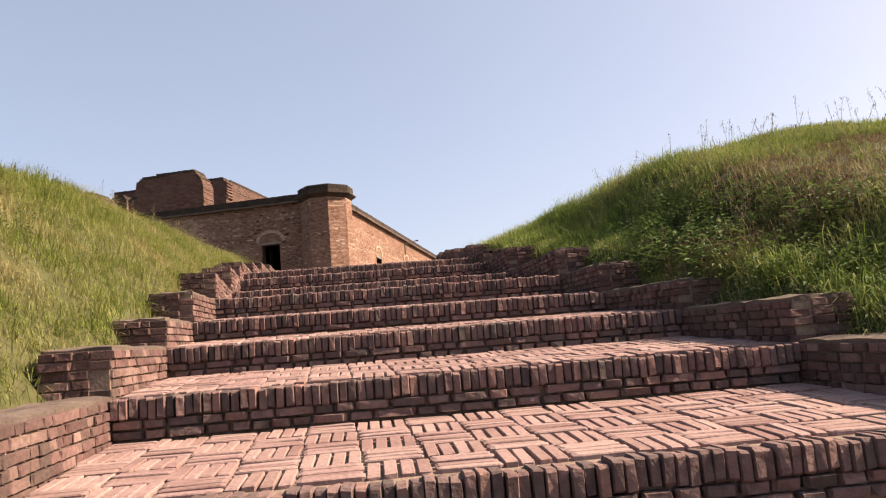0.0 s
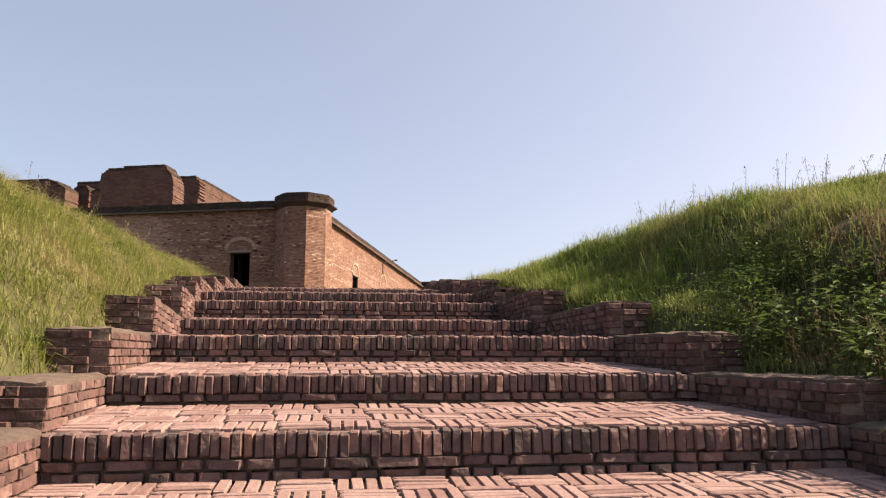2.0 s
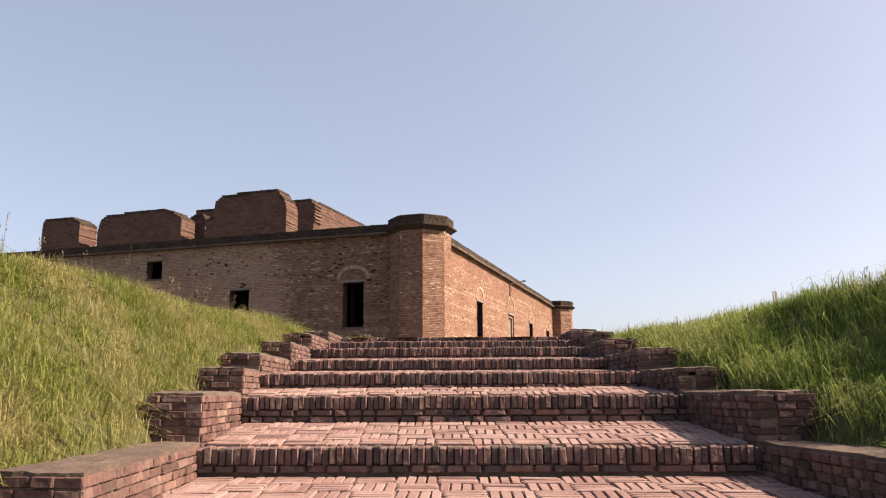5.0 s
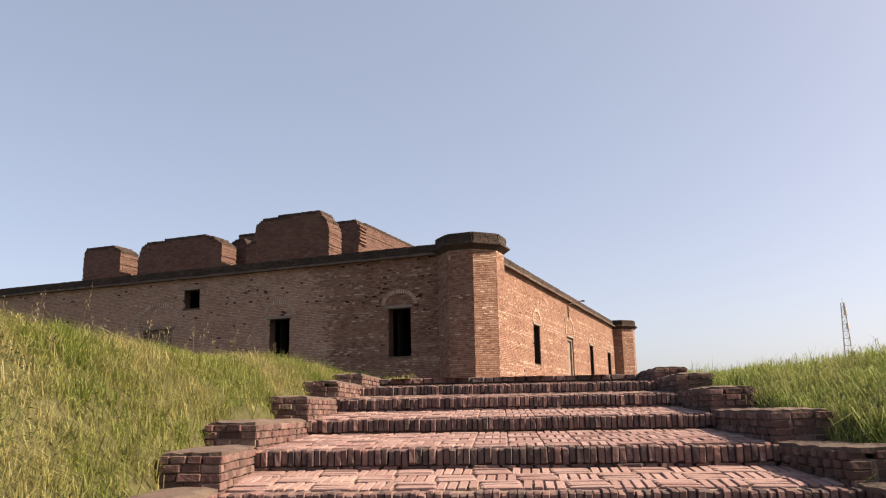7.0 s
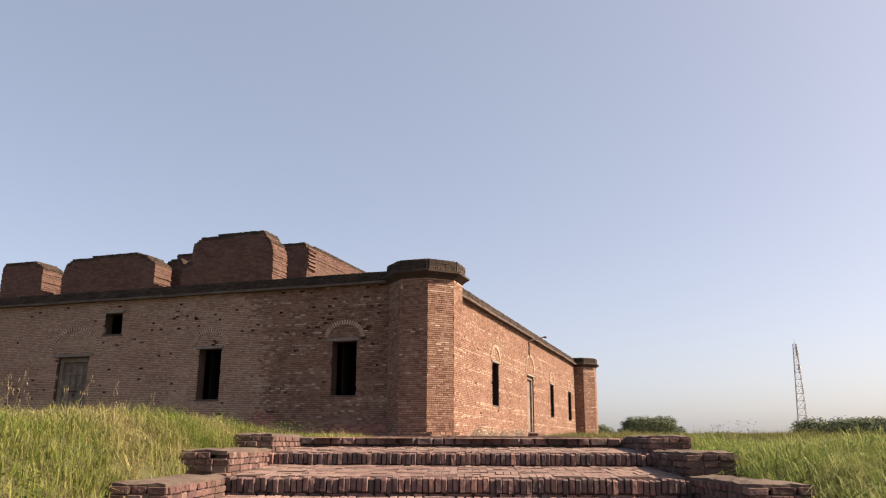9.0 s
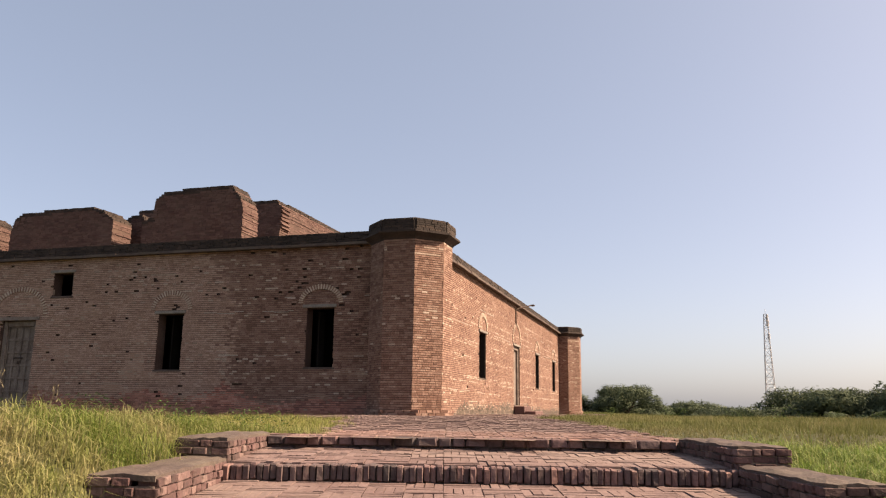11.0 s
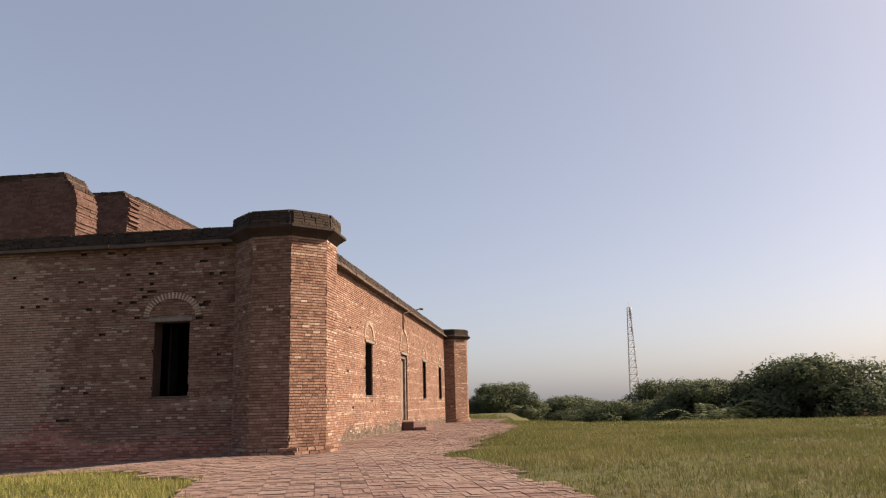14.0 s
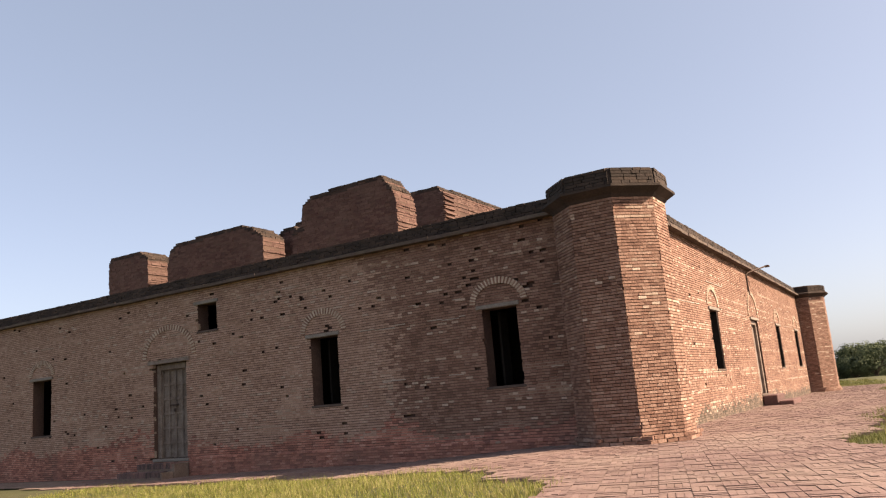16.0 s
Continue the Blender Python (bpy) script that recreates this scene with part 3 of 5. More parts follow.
# ---- openings of the fort ----
def arch_ring(cx, zc, half, rise, parent, turn, face, n=23, seed=0):
    """A flush relieving arch: lime ring with thin bricks on edge. turn=0: on the south wall, 1: on the east wall."""
    rng = random.Random(seed)

    def spot(a, r, dep):
        s, z = cx + (half + r) * math.cos(a), zc + (rise + r) * math.sin(a)
        return Vector((s, face - dep, z)) if turn == 0 else Vector((face + dep, s, z))
    back, bricks = [], []
    for k in range(n):
        a = math.pi * (k + 0.5) / n
        da = math.pi / n
        c = spot(a, 0.055, 0.012)
        rad = (spot(a, 0.11, 0.012) - spot(a, 0.0, 0.012)) / 2
        tan = (spot(a + da / 2, 0.055, 0.012) - spot(a - da / 2, 0.055, 0.012)) / 2
        dep = Vector((0, -0.010, 0)) if turn == 0 else Vector((0.010, 0, 0))
        back.append((c, rad, tan * 1.1, dep))
        wide = rng.uniform(0.38, 0.55)
        bricks.append((c + dep * 0.7, rad * 1.05, tan * wide, dep))
    under(boxes("arch_joint", back, WALL, None, 0.002, seed), parent)
    for row in bricks:
        under(boxes("arch_brick", [row], ARCH, None, 0.003, seed), parent)


def opening_south(name, x0, x1, z0, z1, label, category, arch, shutter=True):
    w = empty(name, (x0 + x1) / 2, WY, z0, label, category, "openings in the fort wall", "structure")
    under(box_part("lintel", x0 - 0.10, x1 + 0.06, WY - 0.045, WY + 0.30, z1 + 0.003, z1 + 0.075, STONE, None, 0.008), w)
    under(box_part("sill", x0 - 0.04, x1 + 0.04, WY - 0.02, WY + 0.32, z0 - 0.05, z0 - 0.003, KERB_TOP, None, 0.008), w)
    if shutter:
        # half-open leaf; its near-black tone includes the shade of the room
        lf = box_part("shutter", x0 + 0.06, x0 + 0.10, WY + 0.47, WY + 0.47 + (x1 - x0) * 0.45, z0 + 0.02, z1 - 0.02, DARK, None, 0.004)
        under(lf, w)
    if arch:
        arch_ring((x0 + x1) / 2, arch[0], arch[1], arch[2], w, 0, WY, 23, int(-x0 * 7))
    return w


a = FRONT_OPEN
opening_south("window_1", *a[0], "tall dark window opening under a small brick relieving arch", "window", (2.46, 0.45, 0.33))
opening_south("window_2", *a[1], "tall dark window opening under a small brick relieving arch", "window", (2.40, 0.47, 0.36))
opening_south("window_3", *a[3], "small square dark vent opening high in the brick wall", "window", None, False)
opening_south("window_4", *a[4], "tall dark window opening in the older brick wall", "window", (2.34, 0.44, 0.30))
opening_south("window_5", *a[5], "tall dark window opening in the older brick wall", "window", (2.32, 0.42, 0.30))


def panelled_leaf(name, x0, x1, y, z0, z1, parent):
    """A plank leaf with raised rails and square panels."""
    bm = bmesh.new()
    add_box(bm, x0, x1, y, y + 0.04, z0, z1, 0.004)
    leaf = under(part(name, bm, WOOD), parent)
    cols, rows = 2, 6
    for r in range(rows + 1):
        z = z0 + (z1 - z0) * r / rows
        rail = box_part("rail", x0, x1, y - 0.028, y - 0.002, max(z0, z - 0.028), min(z1, z + 0.028), WOOD, None, 0.005)
        under(rail, leaf)
        rail.matrix_parent_inverse = Matrix.Identity(4)
    for c in range(cols + 1):
        x = x0 + (x1 - x0) * c / cols
        st = box_part("stile", max(x0, x - 0.024), min(x1, x + 0.024), y - 0.036, y - 0.03, z0, z1, WOOD, None, 0.003)
        under(st, leaf)
        st.matrix_parent_inverse = Matrix.Identity(4)
    return leaf


dx0, dx1, dz0, dz1 = FRONT_OPEN[2]
door = empty("door_1", (dx0 + dx1) / 2, WY, dz0, "closed weathered grey double-leaf panelled wooden door in a heavy frame", "door", kind="structure")
under(box_part("lintel", dx0 - 0.14, dx1 + 0.12, WY - 0.05, WY + 0.30, dz1 + 0.003, dz1 + 0.09, WOOD, None, 0.008), door)
for x0, x1 in ((dx0 + 0.003, dx0 + 0.13), (dx1 - 0.13, dx1 - 0.003)):
    under(box_part("jamb", x0, x1, WY + 0.10, WY + 0.24, dz0, dz1 - 0.002, WOOD, None, 0.012), door)
under(box_part("head", dx0 + 0.132, dx1 - 0.132, WY + 0.10, WY + 0.24, dz1 - 0.14, dz1 - 0.004, WOOD, None, 0.012), door)
under(box_part("threshold", dx0 - 0.03, dx1 + 0.03, WY - 0.03, WY + 0.25, dz0 - 0.07, dz0 - 0.003, STONE, None, 0.01), door)
mid = (dx0 + dx1) / 2
panelled_leaf("leaf", dx0 + 0.135, mid - 0.006, WY + 0.19, dz0 + 0.01, dz1 - 0.145, door)
panelled_leaf("leaf", mid + 0.006, dx1 - 0.135, WY + 0.19, dz0 + 0.01, dz1 - 0.145, door)
under(box_part("hasp", mid - 0.16, mid + 0.12, WY + 0.135, WY + 0.15, 1.25, 1.29, IRON, None, 0.004, "dark iron hasp and chain"), door)
under(box_part("padlock", mid - 0.03, mid + 0.03, WY + 0.12, WY + 0.148, 1.12, 1.20, IRON, None, 0.01, "small dark padlock"), door)
arch_ring(mid, 2.36, 0.78, 0.62, door, 0, WY, 29, 5)
for k, (zt, yd) in enumerate(((0.02, 0.42), (-0.13, 0.75))):
    st = empty("door_step", mid, WY - yd / 2, zt - 0.14, "low worn brick step before the wooden door", "step", "steps before the doors")
    under(box_part("core", dx0 - 0.05 - 0.25 * k, dx1 + 0.05, WY - yd, WY - 0.02 - 0.42 * k, zt - 0.45, zt - 0.012, MORTAR, None, 0.01), st)
    rng = random.Random(k)
    meshes = brick_meshes(EDGE, 4, 40 + k)
    n = int((dx1 - dx0 + 0.1 + 0.25 * k) / 0.068)
    for i in range(n):
        b = place_brick(meshes, rng, pose(dx0 - 0.05 - 0.25 * k + 0.068 * (i + 0.5), WY - yd + 0.10, zt - 0.05), 0.058, 0.22, 0.12, None)
        under(b, st)


def opening_east(name, y0, y1, z0, z1, arch, is_door):
    w = empty(name, WX, (y0 + y1) / 2, z0, "weathered pale wooden door in a heavy frame" if is_door else "tall narrow dark window opening in sunlit brick", "door" if is_door else "window", "openings in the fort wall", "structure")
    under(box_part("lintel", WX - 0.30, WX + 0.045, y0 - 0.08, y1 + 0.10, z1 + 0.003, z1 + 0.075, STONE, None, 0.008), w)
    under(box_part("sill", WX - 0.32, WX + 0.02, y0 - 0.03, y1 + 0.03, z0 - 0.05, z0 - 0.003, KERB_TOP, None, 0.008), w)
    if is_door:
        for a0, a1 in ((y0 + 0.004, y0 + 0.12), (y1 - 0.12, y1 - 0.004)):
            under(box_part("jamb", WX - 0.20, WX - 0.04, a0, a1, z0, z1 - 0.003, WOOD, None, 0.01), w)
        under(box_part("head", WX - 0.20, WX - 0.04, y0 + 0.122, y1 - 0.122, z1 - 0.12, z1 - 0.004, WOOD, None, 0.01), w)
        n = 4
        for k in range(n):
            a0 = y0 + 0.125 + (y1 - y0 - 0.25) * k / n
            under(box_part("plank", WX - 0.16, WX - 0.12, a0 + 0.004, a0 + (y1 - y0 - 0.25) / n - 0.004, z0 + 0.01, z1 - 0.125, WOOD, None, 0.004), w)
    if not is_door:
        # near-black linings and panel, added so the shaded jambs read dark
        for a0, a1 in ((y0 + 0.003, y0 + 0.035), (y1 - 0.035, y1 - 0.003)):
            under(box_part("frame", WX - 0.30, WX - 0.015, a0, a1, z0 + 0.003, z1 - 0.003, DARK, None, 0.004), w)
        under(box_part("shutter", WX - 0.34, WX - 0.305, y0 + 0.004, y1 - 0.004, z0 + 0.004, z1 - 0.004, DARK, None, 0.004, "near-black panel added to stand for shade in the opening"), w)
    arch_ring((y0 + y1) / 2, arch[0], arch[1], arch[2], w, 1, WX, 21, int(y0))
    return w


s = SIDE_OPEN
opening_east("window_6", *s[0], (2.45, 0.48, 0.36), False)
opening_east("door_2", *s[1], (2.45, 0.66, 0.62), True)
opening_east("window_7", *s[2], (2.45, 0.46, 0.34), False)
opening_east("window_8", *s[3], (2.45, 0.46, 0.34), False)
for k, (zt, xd) in enumerate(((0.26, 0.40), (0.10, 0.80))):
    st = box_part("door_step", WX + 0.03 + 0.40 * k, WX + xd, 38.0 - 0.1 * k, 39.3 + 0.15 * k, -0.3, zt, KERB, None, 0.02)
    tagged(st, "low brick and stone step before the side door", "step", "steps before the doors")
bands = []
rng = random.Random(9)
for z in (0.62, 2.40, 2.98):
    y = 28.6
    while y < 49:
        ln = rng.uniform(0.15, 0.9)
        free = all(y + ln < o[0] - 0.15 or y > o[1] + 0.15 or z > o[3] + 0.1 or z < o[2] for o in SIDE_OPEN)
        if free and rng.random() > (0.25 if z < 2.9 else 0.7):
            bands.append((Vector((WX + 0.012, y + ln / 2, z + rng.uniform(-0.012, 0.012))), Vector((0.006, 0, 0)), Vector((0, ln / 2, 0)), Vector((0, 0, 0.007))))
        y += ln + rng.uniform(0.0, 0.15)
lime_bands = boxes("lime_bands", bands, LIME, wall_east, 0.004, 3)
tagged(lime_bands, "streaks of pale lime pointing", kind="stuff")
bands = []
for z in (2.62, 2.30, 1.28):
    x = -14.6
    while x < -10.2:
        ln = rng.uniform(0.1, 0.5)
        free = all(x + ln < o[0] - 0.3 or x > o[1] + 0.3 or z > o[3] + 0.75 or z < o[2] for o in FRONT_OPEN)
        if free and rng.random() > 0.6:
            bands.append((Vector((x + ln / 2, WY - 0.012, z + rng.uniform(-0.03, 0.03))), Vector((ln / 2, 0, 0)), Vector((0, 0.006, 0)), Vector((0, 0, 0.006))))
        x += ln
tagged(boxes("lime_bands", bands, LIME, wall_south, 0.004, 4), "streaks of pale lime pointing", kind="stuff")


def tube(name, pts, r, mat, parent=None, sides=8):
    """A round bar along a line of points."""
    bm = bmesh.new()
    for p, q in zip(pts, pts[1:]):
        d = Vector(q) - Vector(p)
        m = Matrix.Translation((Vector(p) + Vector(q)) / 2) @ d.to_track_quat("Z", "Y").to_matrix().to_4x4()
        bmesh.ops.create_cone(bm, cap_ends=True, segments=sides, radius1=r, radius2=r, depth=d.length, matrix=m)
    return part(name, bm, mat, parent)


lamp = empty("wall_lamp", WX, 38.45, 3.2, "thin rusty bent lamp bracket fixed to the brick wall", "wall lamp")
under(tube("bracket", [(WX + 0.03, 38.45, 3.05), (WX + 0.03, 38.45, 3.62), (WX + 0.06, 38.5, 3.68), (WX + 0.5, 39.0, 3.86)], 0.022, IRON), lamp)
under(box_part("lamp_head", WX + 0.46, WX + 0.60, 38.98, 39.12, 3.83, 3.89, IRON, None, 0.02), lamp)
for z in (3.15, 3.5):
    under(box_part("clamp", WX + 0.002, WX + 0.06, 38.41, 38.49, z, z + 0.03, IRON, None, 0.004), lamp)


# ---- broken upper walls ----
def ruin(name, pts, y0, y1, base, seed, label):
    """A broken wall: its outline in x and z, filled with brick courses down to the roof."""
    r = empty(name, sum(p[0] for p in pts) / len(pts), y0, base, label, "ruined wall", "broken upper walls", "structure")
    rng = random.Random(seed)
    xs, zs = [p[0] for p in pts], [p[1] for p in pts]

    def top(x):
        return float(np.interp(x, xs, zs))
    rows, dark, c = [], [], 0.062
    z = base
    while z < max(zs):
        span = [x for x in np.linspace(xs[0], xs[-1], 120) if top(x) > z + c * 0.6]
        if span:
            lo, hi = min(span) + rng.uniform(-0.02, 0.02), max(span) + rng.uniform(-0.02, 0.02)
            x = lo
            while x < hi - 0.03:
                w = min(rng.uniform(0.13, 0.25), hi - x)
                if top(x + w / 2) > z + c * 0.4:
                    yo = rng.uniform(-0.01, 0.01)
                    cuts = [y0 + yo, y1 + yo]
                    if x <= lo + 0.01 or x + w >= hi - 0.04:
                        k = y0 + rng.uniform(0.08, 0.2)
                        while k < y1 - 0.08:
                            cuts.insert(-1, k)
                            k += rng.uniform(0.14, 0.22)
                    for p, q in zip(cuts, cuts[1:]):
                        out = rng.uniform(-0.006, 0.006) if len(cuts) > 2 else 0.0
                        (dark if z + c > top(x + w / 2) - 0.11 else rows).append((Vector((x + w / 2 + out, (p + q) / 2, z + c / 2)), Vector((w / 2 - 0.006, 0, 0)), Vector((0, (q - p) / 2 - 0.004, 0)), Vector((0, 0, c / 2 - 0.004))))
                x += w
        z += c
    under(boxes("brickwork", rows, RUIN, None, 0.005, seed), r)
    under(boxes("weathered_top", dark, CAPSTONE, None, 0.009, seed + 90), r)
    bm = bmesh.new()
    vs = []
    prof = [(xs[0] + 0.02, base)] + [(min(max(x, xs[0] + 0.02), xs[-1] - 0.02), zz - 0.05) for x, zz in pts] + [(xs[-1] - 0.02, base)]
    a = [bm.verts.new((x, y0 + 0.012, z)) for x, z in prof]
    b = [bm.verts.new((x, y1 - 0.012, z)) for x, z in prof]
    bm.faces.new(a)
    bm.faces.new(b[::-1])
    for k in range(len(prof)):
        bm.faces.new((a[k], b[k], b[(k + 1) % len(prof)], a[(k + 1) % len(prof)]))
    bmesh.ops.recalc_face_normals(bm, faces=bm.faces[:])
    under(part("core", bm, WALL_MORTAR), r)
    return r


ruin("ruined_wall", [(-19.35, 5.75), (-19.02, 5.9), (-18.95, 6.45), (-18.6, 6.68), (-16.25, 6.72), (-15.95, 6.35), (-15.82, 6.02)], 31.2, 32.1, 3.8, 1, "tall jagged fragment of dark brick upper wall")
ruin("ruined_wall", [(-24.5, 5.7), (-24.35, 6.15), (-24.0, 6.3), (-21.4, 6.36), (-20.85, 6.2), (-20.45, 5.9)], 31.2, 32.1, 3.8, 2, "broad broken fragment of dark brick upper wall")
ruin("ruined_wall", [(-27.35, 6.2), (-27.2, 6.36), (-25.85, 6.36), (-25.4, 6.1)], 31.2, 32.2, 3.8, 3, "narrow stump of dark brick upper wall")
ruin("ruined_wall", [(-21.25, 5.6), (-21.15, 6.15), (-20.8, 6.36), (-20.4, 6.33), (-20.25, 6.1)], 32.5, 33.1, 3.8, 4, "slender broken brick pier")
ruin("ruined_wall", [(-22.5, 7.22), (-19.8, 7.28), (-16.75, 7.27), (-16.6, 7.05)], 34.9, 35.6, 3.8, 5, "dark brick cross wall behind the broken fragments")
east_run = ruin("ruined_wall", [(-17.4, 7.27), (-16.68, 7.27)], 35.6, 48.5, 3.8, 6, "long broken brick wall running back across the roof")
tooth = []
for k in range(13):
    tooth.append((Vector((-16.66 + 0.05 * (k % 2), 35.2, 6.2 + 0.07 * k)), Vector((0.09, 0, 0)), Vector((0, 0.3, 0)), Vector((0, 0, 0.026))))
tothing = boxes("toothing", tooth, RUIN, None, 0.02, 8)
under(tothing, east_run)

# ---- stairs ----
sm_tread = brick_meshes(TREAD, 8, 1, 0.025, 0.07)
sm_edge = brick_meshes(EDGE, 12, 2, 0.04, 0.095)
sm_kerb = brick_meshes(KERB, 10, 3, 0.03, 0.065)
STAIR = Matrix.Rotation(STAIR_TURN, 4, "Z")


def stair_box(name, u0, u1, v0, v1, z0, z1, mat, parent, bevel=0.0):
    bm = bmesh.new()
    add_box(bm, u0, u1, v0, v1, z0, z1, bevel)
    bm.transform(STAIR)
    ob = part(name, bm, mat)
    return under(ob, parent)


def weave(rng, u0, u1, v0, v1, size, gap=0.016):
    """Basket weave: four bricks to a square, turned square by square: (u, v, length along u, length along v)."""
    out = []
    nu, nv = max(1, round((u1 - u0) / size)), max(1, round((v1 - v0) / size))
    du, dv = (u1 - u0) / nu, (v1 - v0) / nv
    for i in range(nu):
        for j in range(nv):
            cu, cv = u0 + du * (i + 0.5), v0 + dv * (j + 0.5)
            for k in range(4):
                o = (k - 1.5) / 4
                if (i + j) % 2:
                    out.append((cu + o * du, cv, du / 4 - gap, dv - gap))
                else:
                    out.append((cu, cv + o * dv, du - gap, dv / 4 - gap))
    return out


def brick_step(i):
    v0, z, l, r = STEPS[i]
    last = i == len(STEPS) - 1
    v1 = STEPS[i + 1][0] if not last else v0 + 0.5
    low = STEPS[i - 1][1] if i else z - 0.3
    rng = random.Random(300 + i)
    x, y = to_xy((l + r) / 2, v0)
    st = empty("brick_step", x, y, low, "wide worn red brick step with bricks on edge along its front", "step", "flight of brick steps", "structure")
    lift = 0.0 if last else 0.34 * (STEPS[i + 1][1] - z)
    slope = lift / (v1 - v0)
    tilt = math.degrees(math.atan(slope))
    bm = bmesh.new()
    add_box(bm, l - 0.12, r + 0.02, v0 + 0.04, v1 + 0.05, low - 0.25, z - 0.015)
    for vert in bm.verts:
        if vert.co.z > low and vert.co.y > v1:
            vert.co.z += lift
    bm.transform(STAIR)
    under(part("core", bm, MORTAR), st)
    low = low + 0.34 * (z - low)
    nl, nr = (STEPS[i + 1][2], STEPS[i + 1][3]) if not last else (l, r)
    inv = Matrix.Translation(st.location).inverted()

    def put(meshes, u, v, zz, su, sv, sz, turn=0.0, name="brick", rx=0.0):
        m = inv @ STAIR @ pose(u, v, zz, rx + rng.uniform(-1, 1), rng.uniform(-1, 1), turn + rng.uniform(-0.8, 0.8))
        return place_brick(meshes, rng, m, su, sv, sz, st, name)
    rise = z - low
    if last:
        a = l
        while a < r - 0.03:
            w = rng.uniform(0.10, 0.21)
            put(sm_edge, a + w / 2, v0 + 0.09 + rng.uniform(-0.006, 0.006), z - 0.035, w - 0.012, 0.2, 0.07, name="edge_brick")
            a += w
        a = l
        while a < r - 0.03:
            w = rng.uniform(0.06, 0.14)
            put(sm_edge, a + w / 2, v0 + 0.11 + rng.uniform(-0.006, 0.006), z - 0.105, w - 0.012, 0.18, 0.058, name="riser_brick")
            a += w
    else:
        n = round((r - l) / 0.045)
        w = (r - l) / n
        for k in range(n):
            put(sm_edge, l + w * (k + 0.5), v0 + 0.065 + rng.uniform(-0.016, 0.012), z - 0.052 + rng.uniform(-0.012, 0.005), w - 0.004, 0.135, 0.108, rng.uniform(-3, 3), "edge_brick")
        zc = z - 0.107
        while zc - 0.022 > low:
            a = l - rng.uniform(0, 0.1)
            h = min(0.050, zc - low + 0.02)
            while a < r:
                ww = rng.choice((0.10, 0.11, 0.12, 0.18, 0.20)) * rng.uniform(0.9, 1.1)
                lo, hi = max(l, a), min(r, a + ww - 0.012)
                if hi - lo > 0.03:
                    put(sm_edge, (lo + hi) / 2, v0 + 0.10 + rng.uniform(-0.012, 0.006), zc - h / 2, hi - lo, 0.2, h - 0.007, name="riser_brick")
                a += ww
            zc -= 0.051
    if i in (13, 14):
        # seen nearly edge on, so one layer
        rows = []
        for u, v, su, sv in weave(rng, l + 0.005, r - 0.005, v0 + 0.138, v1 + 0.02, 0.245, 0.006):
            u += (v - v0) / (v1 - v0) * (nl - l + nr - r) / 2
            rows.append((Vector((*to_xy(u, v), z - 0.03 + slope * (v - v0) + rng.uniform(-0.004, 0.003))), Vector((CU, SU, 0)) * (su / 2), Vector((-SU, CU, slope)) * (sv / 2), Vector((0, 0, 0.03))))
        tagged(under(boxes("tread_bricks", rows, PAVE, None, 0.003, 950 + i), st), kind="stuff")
    elif not last:
        for u, v, su, sv in weave(rng, l + 0.005, r - 0.005, v0 + 0.138, v1 + 0.02, 0.245, 0.012):
            u += (v - v0) / (v1 - v0) * (nl - l + nr - r) / 2
            put(sm_tread, u, v, z - 0.03 + slope * (v - v0) + rng.uniform(-0.004, 0.003), su, sv, 0.06, name="tread_brick", rx=tilt)
    return st


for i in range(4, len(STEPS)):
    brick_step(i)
for i in range(4):
    v0, z, l, r = STEPS[i]
    x, y = to_xy(0.8, v0)
    st = empty("brick_step", x, y, z - 0.3, "wide worn red brick step with bricks on edge along its front", "step", "flight of brick steps", "structure")
    stair_box("core", l, r, v0 + 0.03, STEPS[i + 1][0] + 0.05, z - 0.6, z - 0.026, MORTAR, st)
    rng = random.Random(800 + i)
    rows = []
    for u, v, su, sv in weave(rng, l + 0.01, r - 0.01, v0 + 0.138, STEPS[i + 1][0] + 0.02, 0.245):
        rows.append((Vector((*to_xy(u, v), z - 0.03 + rng.uniform(-0.004, 0.003))), Vector((CU, SU, 0)) * (su / 2), Vector((-SU, CU, 0)) * (sv / 2), Vector((0, 0, 0.03))))
    n = round((r - l) / 0.0585)
    for k in range(n):
        rows.append((Vector((*to_xy(l + (r - l) * (k + 0.5) / n, v0 + 0.065), z - 0.064)), Vector((CU, SU, 0)) * 0.024, Vector((-SU, CU, 0)) * 0.067, Vector((0, 0, 0.066))))
    lay = boxes("tread_bricks", rows, PAVE, None, 0.004, 900 + i)
    tagged(under(lay, st), kind="stuff")


